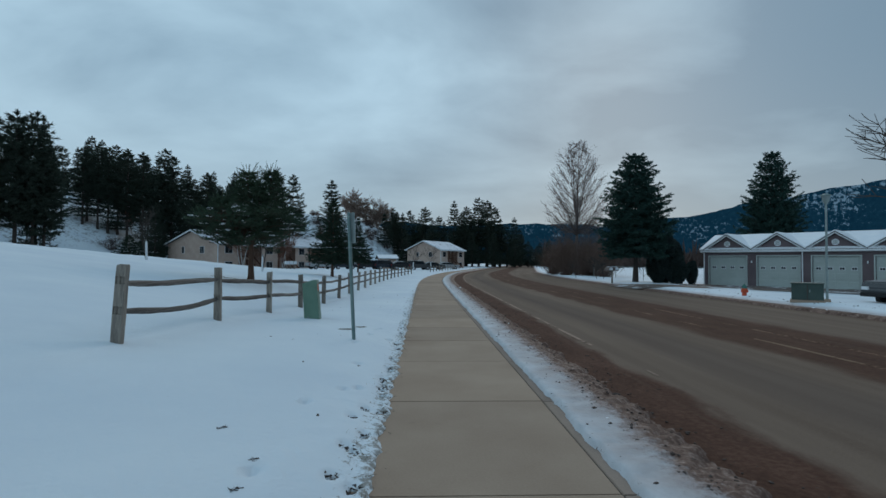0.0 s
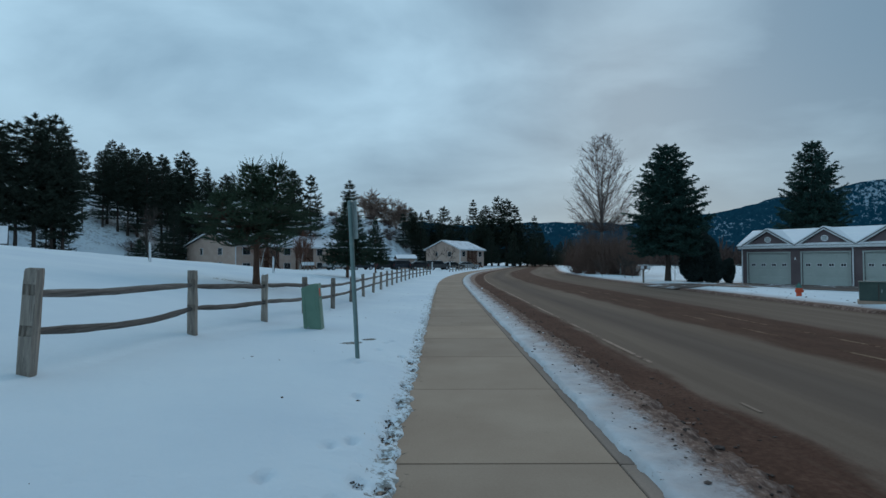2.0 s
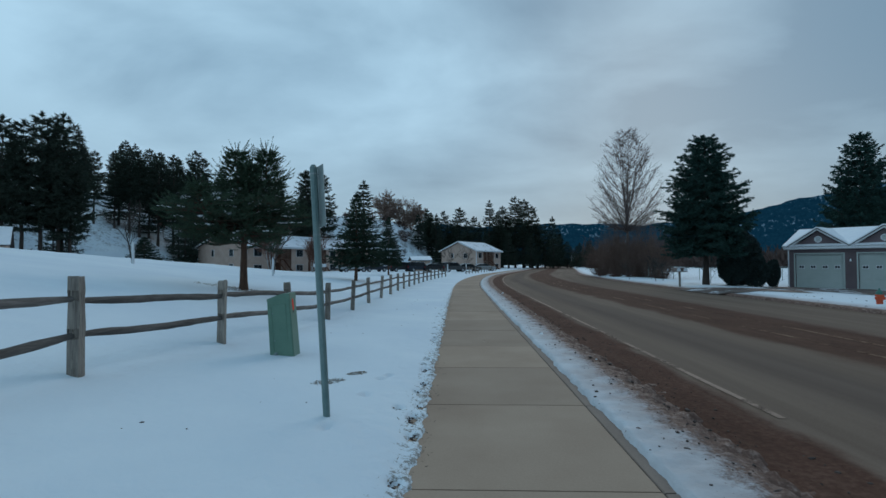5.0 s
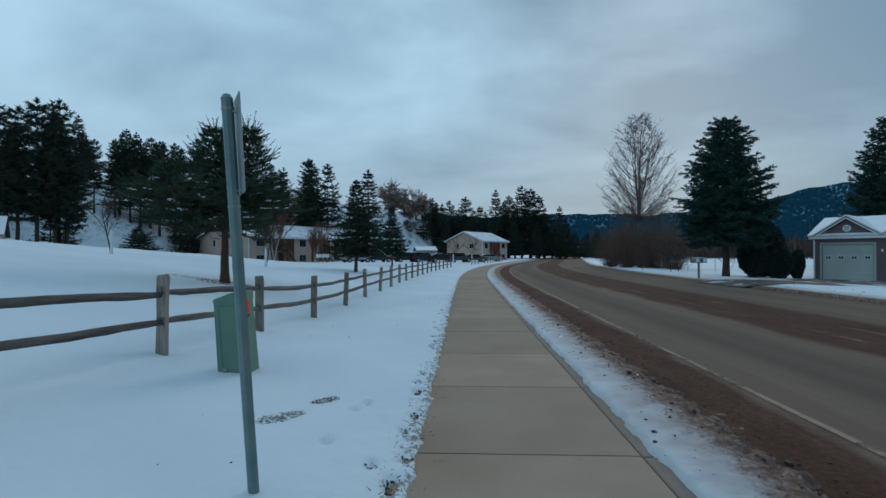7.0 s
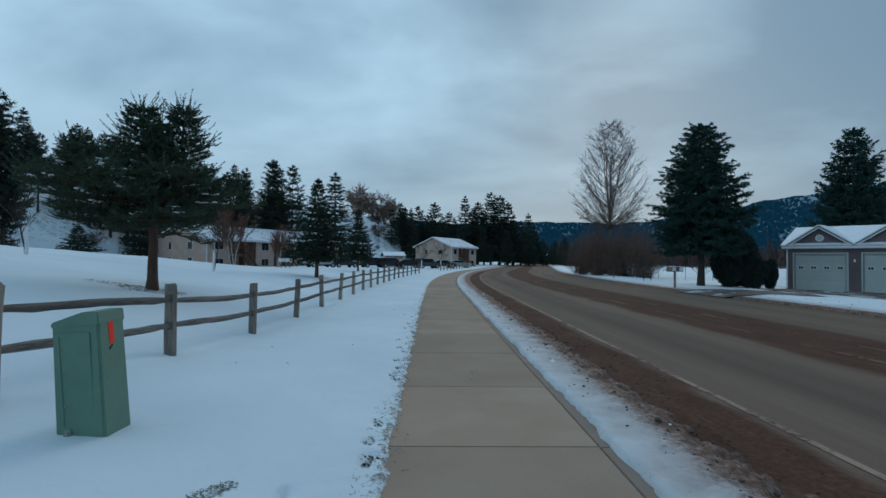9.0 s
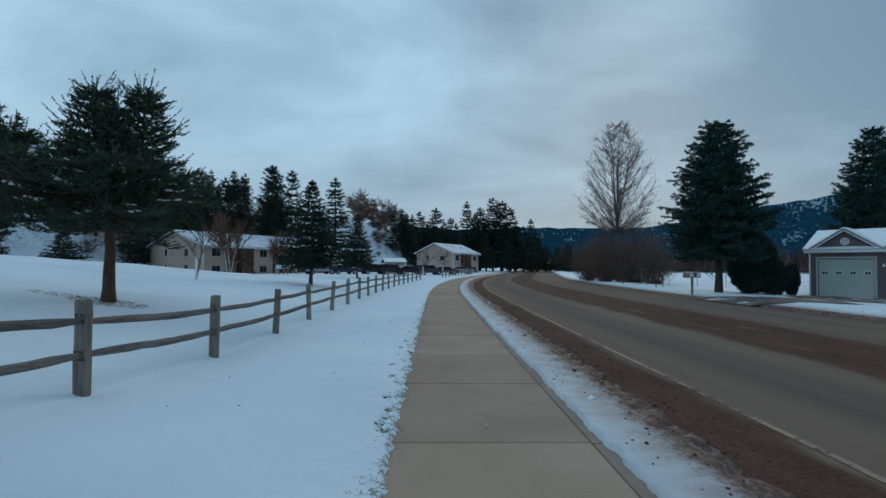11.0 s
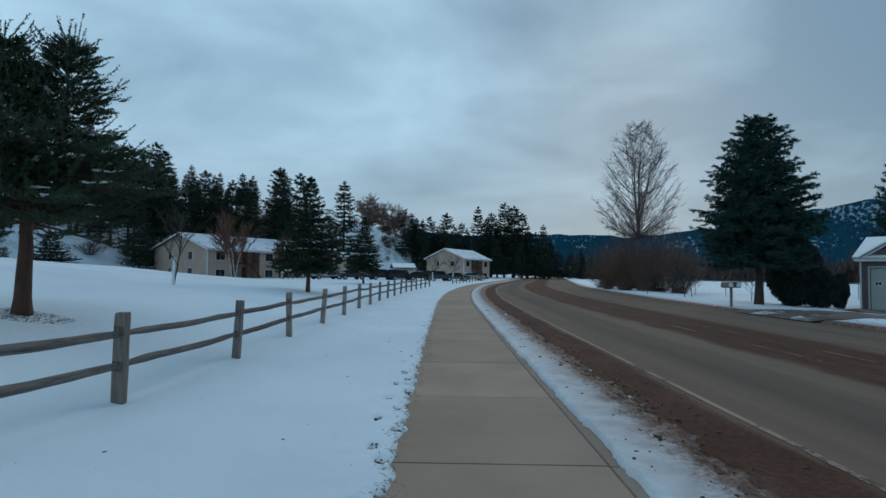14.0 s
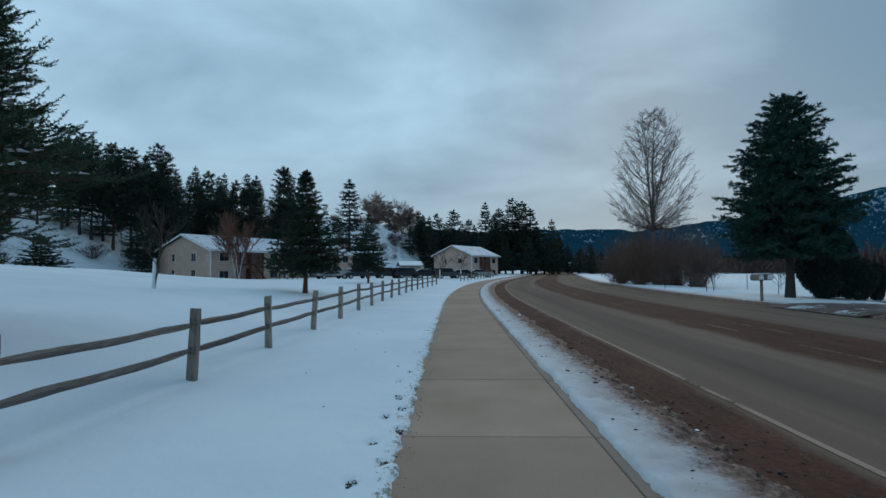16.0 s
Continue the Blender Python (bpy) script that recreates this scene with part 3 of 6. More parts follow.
class Soup:
    """Collects vertices and faces of many pieces."""

    def __init__(self):
        self.v, self.f, self.count = [], [], 0

    def add(self, v, f):
        v = np.asarray(v, dtype=float)
        self.v.append(v)
        self.f += [tuple(i + self.count for i in q) for q in f]
        self.count += len(v)

    def blades(self, at, way, length, width, rng):
        """Many thin needle blades: start points, directions, length and width."""
        n = len(at)
        side = np.cross(way, rng.normal(size=(n, 3)))
        side /= np.linalg.norm(side, axis=1)[:, None] + 1e-9
        ln = (length * rng.uniform(0.6, 1.2, n))[:, None]
        a, b, c = at - side * width, at + side * width, at + way * ln
        v = np.stack([a, b, c], 1).reshape(-1, 3)
        k = np.arange(n) * 3 + self.count
        self.v.append(v)
        self.f += list(zip(k.tolist(), (k + 1).tolist(), (k + 2).tolist()))
        self.count += len(v)

    def make(self, name, material, parent=None, smooth=False, label=""):
        return mesh_ob(name, np.concatenate(self.v).tolist() if self.v else [], self.f, material, parent, label, smooth)


def crown_profile(q, kind):
    """Branch length against height in the crown, q from 0 at its foot to 1 at its tip."""
    if kind == "spruce":
        return (1 - q) ** 1.15 * (0.74 + 0.28 * min(1, q * 7)) + 0.03
    if kind == "broad":
        return (1 - q ** 1.7) ** 0.8 * (0.75 + 0.25 * min(1, q * 5)) + 0.06
    return (1 - q) ** 0.72 * (0.55 + 0.45 * min(1, q * 3.5)) * 1.2 + 0.06


def conifer(name, rng, height, radius, foot, kind, whorls, per, twigs, needles, blade, needle_mat, bark_mat, trunk_r, gaps=0.0, droop=0.25, lift=0.35, subs=0, fat=0.16, rise=0.45):
    """A conifer at the origin: trunk and crown of whorled limbs with needle sprays."""
    wood, green = Soup(), Soup()
    zs = np.linspace(0, height, 9)
    trunk = [np.array((0, 0, z)) + 0.02 * rng.normal(size=3) * (1, 1, 0) for z in zs]
    trunk[0] = trunk[0] - (0, 0, 0.15)
    wood.add(*tube(trunk, [trunk_r * (1.25 if i == 0 else 1) * (1 - 0.93 * i / 8) for i in range(9)], 8))
    tz = np.array([p[2] for p in trunk])
    for w in range(whorls):
        q = min(max((w + rng.uniform(-0.35, 0.35)) / whorls, 0), 0.985)
        z0 = foot + (height - foot) * q
        c = np.array([np.interp(z0, tz, [p[0] for p in trunk]), np.interp(z0, tz, [p[1] for p in trunk]), z0])
        turn = rng.uniform(0, 6.28)
        m = max(3, int(round(per * (0.6 + 0.4 * (1 - q)))))
        for b in range(m):
            if rng.random() < gaps:
                continue
            az = turn + 6.283 * b / m + rng.normal() * 0.25
            ln = radius * crown_profile(q, kind) * rng.uniform(0.72, 1.12)
            out = np.array((math.cos(az), math.sin(az), 0.0))
            s = np.linspace(0, 1, 6)
            zz = (rise * q - 0.05) * ln * s - droop * ln * s * (1 - q) * (1 - s * 0.4) + lift * ln * s ** 3 * 0.6
            line = c + out * (s[:, None] * ln) + np.array((0, 0, 1.0)) * zz[:, None]
            wood.add(*tube(line, [max(0.006, trunk_r * 0.2 * (1 - 0.85 * t) * (0.5 + ln / radius)) for t in s], 4))
            # side twigs, longest near the middle of the limb
            k = max(4, int(twigs * ln / radius))
            ss = np.clip(np.linspace(0.10, 1.0, k) + rng.normal(size=k) * 0.02, 0.05, 1)
            pts = np.stack([np.interp(ss, s, line[:, i]) for i in range(3)], 1)
            side = np.cross((0, 0, 1.0), out)
            sgn = np.where(np.arange(k) % 2 == 0, 1.0, -1.0)[:, None]
            tw = out * 0.75 + side * sgn * rng.uniform(0.5, 1.0, k)[:, None] + rng.normal(size=(k, 3)) * 0.2 + (0, 0, 0.06)
            tw[-1] = out + (0, 0, lift * 0.8)
            tw /= np.linalg.norm(tw, axis=1)[:, None]
            tl = ln * 0.36 * (1.15 - ss * 0.75) + blade * 0.6
            if subs:
                # shorter shoots off each twig
                t = rng.uniform(0.25, 0.9, (k, subs))
                p2 = (pts[:, None] + tw[:, None] * (t * tl[:, None])[..., None]).reshape(-1, 3)
                d2 = tw[:, None] + rng.normal(size=(k, subs, 3)) * (0.6, 0.6, 0.35)
                d2 = (d2 / np.linalg.norm(d2, axis=2)[..., None]).reshape(-1, 3)
                l2 = np.repeat(tl * 0.5, subs) * rng.uniform(0.6, 1.1, k * subs)
                pts, tw, tl = np.concatenate([pts, p2]), np.concatenate([tw, d2]), np.concatenate([tl, l2])
            n = len(pts)
            cnt = np.maximum(4, (needles * (0.4 + tl / (radius * 0.36))).astype(int))
            idx = np.repeat(np.arange(n), cnt)
            t = rng.uniform(0, 1, len(idx))
            at = pts[idx] + tw[idx] * (t * tl[idx])[:, None] - np.array((0, 0, 1.0)) * (0.10 * tl[idx] * t ** 2)[:, None]
            way = tw[idx] * 0.8 + rng.normal(size=(len(idx), 3)) * 0.5
            way /= np.linalg.norm(way, axis=1)[:, None]
            green.blades(at, way, blade, blade * fat, rng)
    nn = needles * 4
    t = rng.uniform(0, 1, nn)
    at = trunk[-1] - np.array((0, 0, 1.0)) * (t * 0.35)[:, None]
    way = rng.normal(size=(nn, 3)) * 0.45 + (0, 0, 0.9)
    way /= np.linalg.norm(way, axis=1)[:, None]
    green.blades(at, way, blade, blade * fat, rng)
    tree = new(name)
    wood.make("trunk", bark_mat, tree, True)
    green.make("crown", needle_mat, tree)
    return tree


def bare_tree(name, rng, height, spread, trunk_r, bark, levels=5, first=0.25, upright=0.75, kids=3, stems=1, twig_r=0.008, twig=None):
    """A leafless broadleaf tree: trunk, limbs and fine twigs."""
    trunk_s, limb_s = Soup(), Soup()

    def grow(p, d, ln, r, lev):
        n = 4
        pts, dd = [p], d.copy()
        for i in range(n):
            dd = dd + rng.normal(size=3) * 0.09 + np.array((0, 0, 0.05 * upright))
            dd /= np.linalg.norm(dd)
            pts.append(pts[-1] + dd * ln / n)
        rad = [max(twig_r, r * (1 - 0.5 * i / n)) for i in range(n + 1)]
        (trunk_s if lev == 0 else limb_s).add(*tube(pts, rad, 7 if lev == 0 else (5 if lev == 1 else 3)))
        if lev >= levels:
            return
        m = kids + (2 if lev == 0 else 0) + (1 if rng.random() < 0.4 else 0)
        for i in range(m):
            t = first + (1 - first) * (i + rng.uniform(0.1, 0.9)) / m if lev == 0 else rng.uniform(0.3, 1.0)
            k = min(n - 1, int(t * n))
            at = pts[k] + (pts[k + 1] - pts[k]) * (t * n - k)
            az = rng.uniform(0, 6.283)
            side = np.array((math.cos(az), math.sin(az), 0.0))
            nd = dd * upright + side * (1 - upright) * spread * 1.6 + rng.normal(size=3) * 0.1 + (0, 0, 0.12)
            nd /= np.linalg.norm(nd)
            grow(at, nd, ln * rng.uniform(0.5, 0.72), max(twig_r, r * 0.5), lev + 1)
        grow(pts[-1], dd, ln * 0.62, max(twig_r, r * 0.48), lev + 1)

    for i in range(stems):
        lean = rng.normal(size=3) * (0.12 if stems > 1 else 0.02)
        d = np.array((lean[0], lean[1], 1.0))
        grow(np.array((lean[0] * 0.8, lean[1] * 0.8, -0.1)), d / np.linalg.norm(d), height * 0.42 * rng.uniform(0.9, 1.05), trunk_r, 0)
    tree = new(name)
    trunk_s.make("trunk", bark, tree, True)
    limb_s.make("crown", twig or bark, tree)
    return tree


def place(tree, x, y, s, label, category, group="", turn=0.0, dz=0.0, flat=1.0):
    tree.matrix_basis = Matrix.Translation((x, y, land_at(x, y) + dz)) @ pose(0, 0, 0, 0, 0, turn) @ Matrix.Diagonal((s * flat, s * flat, s, 1))
    return tagged(tree, label, category, group)


def again(tree, x, y, s, turn=0.0, flat=1.0, dz=0.0):
    ob = copy_thing(tree, Matrix.Identity(4))
    ob.matrix_basis = Matrix.Translation((x, y, land_at(x, y) + dz)) @ pose(0, 0, 0, 0, 0, turn) @ Matrix.Diagonal((s * flat, s * flat, s, 1))
    return ob


def R(seed):
    return np.random.default_rng(seed)


def open_spruce(name, rng, height, foot, trunk_r, leaders, needles=190, needle=0.044):
    """A young spruce at the origin with several tops: whorled limbs, each with twigs and shoots like bottle brushes.
    leaders: lean in x and y, share of the height, share of the limb length, where its limbs begin."""
    wood, green, pads = Soup(), Soup(), []
    up = np.array((0, 0, 1.0))
    for li, (dx, dy, part_h, part_r, begin) in enumerate(leaders):
        top = height * part_h
        zs = np.linspace(-0.15 if li == 0 else foot * 0.85, top, 12)
        bow = sstep(foot * 0.8, top * 0.72, zs) if li < 3 else sstep(foot * 1.0, foot * 1.5, zs)
        core = np.stack([dx * bow, dy * bow, zs], 1) + rng.normal(size=(12, 3)) * (0.012, 0.012, 0)
        wood.add(*tube(core, [trunk_r * (1.3 if i == 0 and li == 0 else 1) * (1 - 0.95 * i / 11) * (1 if li == 0 else 0.62 if li < 3 else 0.34) for i in range(12)], 9))
        low = height * begin
        n_whorl = int(round(17 * (top - low) / (height - foot)))
        for w in range(n_whorl):
            z0 = low + (top - low) * min(max((w + rng.uniform(-0.3, 0.3)) / n_whorl, 0), 0.97)
            q = (z0 - foot) / (height - foot)
            c = np.array([np.interp(z0, zs, core[:, 0]), np.interp(z0, zs, core[:, 1]), z0])
            tip_gap = (top - z0) * 0.40 + 0.06
            m = int(rng.integers(6, 8))
            turn = rng.uniform(0, 6.283)
            for b in range(m):
                az = turn + 6.283 * b / m + rng.normal() * 0.2
                ln = min(np.interp(q, [0, 0.12, 0.3, 0.45, 0.65, 0.85, 1], [1.5, 2.05, 1.8, 1.15, 0.85, 0.55, 0.2]) * part_r * rng.uniform(0.6, 1.1), tip_gap * rng.uniform(0.75, 1.2) if q > 0.35 else 9)
                out = np.array((math.cos(az), math.sin(az), 0.0))
                el = radians(np.interp(q, [0, 0.3, 0.6, 0.85, 1], [0, 5, 13, 28, 50]) + 5 * rng.normal())
                s = np.linspace(0, 1, 7)
                line = c + out * (s * ln * math.cos(el))[:, None] + up * (ln * (s * math.sin(el) - 0.42 * max(0, 0.75 - q) * s * s + 0.20 * s ** 3))[:, None] + rng.normal(size=(7, 3)) * 0.018 * s[:, None]
                wood.add(*tube(line, [max(0.005, trunk_r * 0.17 * (1 - 0.9 * t) * (0.4 + ln / 2)) for t in s], 4))
                side = np.cross(up, out)
                # twigs left and right of the limb, then shoots off each twig
                k = max(4, int(8.5 * ln / 1.6) + 2)
                ss = np.clip(np.linspace(0.22, 0.97, k) + rng.normal(size=k) * 0.02, 0.1, 1)
                pts = np.stack([np.interp(ss, s, line[:, i]) for i in range(3)], 1)
                sgn = np.where(np.arange(k) % 2 == 0, 1.0, -1.0)[:, None]
                tw = out * rng.uniform(0.55, 1.0, k)[:, None] + side * sgn * rng.uniform(0.55, 1.0, k)[:, None] + up * rng.normal(0.08, 0.16, k)[:, None]
                tw /= np.linalg.norm(tw, axis=1)[:, None]
                tl = (0.40 * ln * (1.12 - ss) + 0.20) * rng.uniform(0.75, 1.15, k)
                per = 2
                f = rng.uniform(0.2, 0.9, (k, per))
                p2 = (pts[:, None] + tw[:, None] * (f * tl[:, None])[..., None]).reshape(-1, 3)
                d2 = tw[:, None] * 0.9 + out * 0.4 + rng.normal(size=(k, per, 3)) * (0.32, 0.32, 0.14) + up * 0.15
                d2 = (d2 / np.linalg.norm(d2, axis=2)[..., None]).reshape(-1, 3)
                l2 = np.repeat(tl * 0.5 + 0.09, per) * rng.uniform(0.6, 1.15, k * per)
                end_way = line[-1] - line[-2]
                end_way = end_way / np.linalg.norm(end_way) + up * 0.25
                # the limb's own leafy end and its tip shoot
                inner = line[2:6]
                i_way = line[3:7] - inner
                i_len = np.linalg.norm(i_way, axis=1)
                at0 = np.concatenate([pts, p2, inner, line[-1:]])
                ways = np.concatenate([tw, d2, i_way / i_len[:, None], end_way[None]])
                lens = np.concatenate([tl, l2, i_len, [0.26 + 0.16 * rng.random()]])
                for p, d, L in zip(pts, tw, tl):
                    wood.add(*tube([p, p + d * L], [0.006, 0.003], 3))
                cnt = np.maximum(5, (needles * lens).astype(int))
                idx = np.repeat(np.arange(len(lens)), cnt)
                t = rng.uniform(0, 1, len(idx))
                at = at0[idx] + ways[idx] * (t * lens[idx])[:, None] + up * (0.24 * lens[idx] * t ** 2)[:, None]
                way = ways[idx] * 0.5 + rng.normal(size=(len(idx), 3)) * 0.5
                way /= np.linalg.norm(way, axis=1)[:, None]
                green.blades(at, way, needle, 0.0095, rng)
                if ln > 0.55 and 0.05 < q < 0.85 and rng.random() < 0.6:
                    a0 = rng.uniform(0.4, 0.65)
                    sp = [np.array([np.interp(t, s, line[:, i]) for i in range(3)]) + up * 0.10 + rng.normal(size=3) * (0.03, 0.03, 0.008) for t in np.linspace(a0, a0 + rng.uniform(0.22, 0.42), 8)]
                    rad = [0.006] + [0.06 * rng.uniform(0.3, 1.3) for _ in range(6)] + [0.006]
                    v, fc = tube(sp, rad, 7)
                    v = np.array(v)
                    ctr = np.repeat(np.array(sp), 7, axis=0)
                    v[:, 2] = ctr[:, 2] + (v[:, 2] - ctr[:, 2]) * 0.32
                    pads.append((v, fc))
        # long upright shoots round the top
        for k in range(9):
            a, h = 2.4 * k + rng.normal() * 0.3, top - 0.02 - 0.085 * k
            p = np.array([np.interp(h, zs, core[:, 0]), np.interp(h, zs, core[:, 1]), h])
            d = up if k == 0 else np.array((0.72 * math.cos(a), 0.72 * math.sin(a), 0.69))
            L = 0.30 if k == 0 else rng.uniform(0.18, 0.34) * min(1, 0.6 + 0.1 * k)
            nn = int(needles * L * 1.3)
            t = rng.uniform(0, 1, nn)
            wood.add(*tube([p, p + d * L], [0.010, 0.005], 4))
            way = d * 0.6 + rng.normal(size=(nn, 3)) * 0.5
            way /= np.linalg.norm(way, axis=1)[:, None]
            green.blades(p + d * (t * L)[:, None], way, needle * 0.8, 0.007, rng)
    tree = new(name)
    wood.make("trunk", M_BARK, tree, True)
    green.make("crown", M_SPRUCE, tree)
    for v, fc in pads:
        so = Soup()
        so.add(v, fc)
        so.make("snow_pad", M_ROOFSNOW, tree, True)
    return tree


near_spruce = open_spruce("spruce_tree", R(4), 4.5, 1.6, 0.14, ((0.1, -0.75, 0.98, 1.0, 0.34), (0.88, -0.4, 1.0, 0.95, 0.50), (0.5, -0.8, 0.89, 0.6, 0.62), (-0.39, -2.1, 0.73, 0.70, 0.40)))
place(near_spruce, -7.2, 21.34, 1.0, "young spruce with several tops and snow on its limbs", "tree")

right_spruce = conifer("spruce_tree", R(8), 10.45, 2.7, 2.35, "broad", 30, 10, 20, 34, 0.19, M_BLUESPRUCE, M_DARKBARK, 0.21, droop=0.3, lift=0.2, subs=1, fat=0.12)
place(right_spruce, 17.1, 40.8, 1.0, "tall dense dark green spruce beside the road", "tree")
place(conifer("spruce_tree", R(11), 13.2, 2.7, 2.0, "broad", 36, 9, 16, 30, 0.24, M_BLUESPRUCE, M_DARKBARK, 0.26, gaps=0.06, droop=0.2, lift=0.4, subs=1, fat=0.12), 35.7, 51.0, 1.0, "tall ragged conifer behind the garages", "tree")

fir = conifer("fir_tree", R(15), 6.0, 2.0, 1.25, "spruce", 24, 9, 14, 26, 0.13, M_FIR, M_BARK, 0.11, droop=0.4, lift=0.2, subs=1)
place(fir, -6.8, 37.7, 0.94, "dark green fir on the snowy lawn", "tree", "lawn firs")
again(fir, -8.45, 64.5, 1.13, 70, 0.85)
again(fir, -26.5, 46.5, 0.6, 20, 1.8, -0.5)["label"] = "low spreading fir beyond the snowy rise"

# pines of the wooded bank and beyond the bend
PINES = [conifer("pine_tree", R(30 + i), 16.0, 2.0, 5.6 - 0.7 * (i % 2), "pine", 19, 7, 9, 24, 0.42, M_PINE, M_DARKBARK, 0.19, gaps=0.3, droop=0.15, lift=0.45, fat=0.10) for i in range(4)]
PINES += [conifer("pine_tree", R(40), 15.0, 2.9, 1.5, "spruce", 22, 7, 9, 18, 0.42, M_PINE, M_DARKBARK, 0.2, gaps=0.08, fat=0.11)]
pine_used = [False] * len(PINES)


def pine(i, x, y, h, flat=1.0, turn=0.0, label="tall dark pine on the snowy bank", group="pines on the bank"):
    s = h / (15.0 if i == 4 else 16.0)
    if not pine_used[i]:
        pine_used[i] = True
        return place(PINES[i], x, y, s, label, "tree", group, turn, 0, flat)
    ob = again(PINES[i], x, y, s, turn, flat)
    return tagged(ob, label, "tree", group)


# tallest pines: place and height of the tip
TIPS = [(-52.5, 61.1, 18.6), (-51.1, 62.3, 18.4), (-49.8, 63.4, 19.6), (-49.3, 66.0, 20.2), (-48.5, 64.5, 18.0), (-47.6, 65.2, 15.5),
    (-61.7, 88.3, 20.7), (-59.3, 90.0, 21.1), (-57.5, 91.2, 21.9), (-56.2, 92.0, 21.5), (-53.8, 93.6, 21.3), (-51.7, 94.7, 21.2), (-48.7, 96.4, 22.2), (-47.6, 97.0, 21.0),
    (-45.3, 107.0, 19.7), (-41.0, 109.0, 18.3), (-37.7, 110.3, 19.3), (-33.9, 117.0, 22.1), (-31.9, 108.6, 20.7), (-28.3, 109.7, 19.9), (-23.1, 126.2, 21.3)]
for i, (x, y, top) in enumerate(TIPS):
    pine((0, 1, 2, 3)[i % 4] if i not in (16, 20) else 4, x, y, top - land_at(x, y), (1.1 if i < 20 else 1.5) if i > 5 else 1.2, 47 * i)
FAR_TIPS = [(-10.4, 173.0, 17.0), (-5.2, 173.3, 18.8), (0.0, 176.3, 20.3), (4.7, 173.3, 16.9), (9.8, 173.1, 22.1), (14.1, 172.8, 20.2), (18.2, 172.4, 23.3), (21.1, 172.0, 22.3), (23.7, 171.7, 20.0), (30.0, 170.7, 16.5),
    (12.0, 168.0, 17.5), (2.5, 166.0, 15.0), (26.5, 178.0, 15.0), (-2.5, 180, 16.5), (16.5, 178, 18.0), (33.5, 176.0, 11.0)]
for i, (x, y, top) in enumerate(FAR_TIPS):
    pine(i % 5, x, y, top - land_at(x, y), 1.3, 61 * i, "dark pine beyond the bend of the road", "pines beyond the bend")
for i in range(9):
    pine(4, -14.0 + 1.9 * i, 186.0 - 2.6 * (i % 3), 9.5 + 1.1 * (i * 5 % 4), 1.2, 83 * i, "dark pine beyond the bend of the road", "pines beyond the bend")
for i in range(34):
    pine(4, -13.0 + 1.75 * i, 163.0 + 5.5 * (i * 7 % 4), (11.0 + 1.1 * (i * 5 % 4)) * (1 if i < 27 else 0.62), 1.5 if i < 27 else 1.9, 57 * i, "dark pine beyond the bend of the road", "pines beyond the bend")
rw = R(77)
for n in range(64):
    t = (n + rw.uniform(0, 1)) / 64 * 0.9 - 0.08
    x, y = -57 + 47 * t, 52 + 138 * t
    off = rw.uniform(10, 26) if t < 0.12 else (rw.uniform(26, 40) if t < 0.62 else rw.uniform(34, 50))
    pine(int(rw.integers(0, 5)), x - off * 0.92, y + off * 0.38, rw.uniform(8, 12.5) * (1 if t < 0.62 else 0.7), rw.uniform(1.0, 1.35), rw.uniform(0, 360))

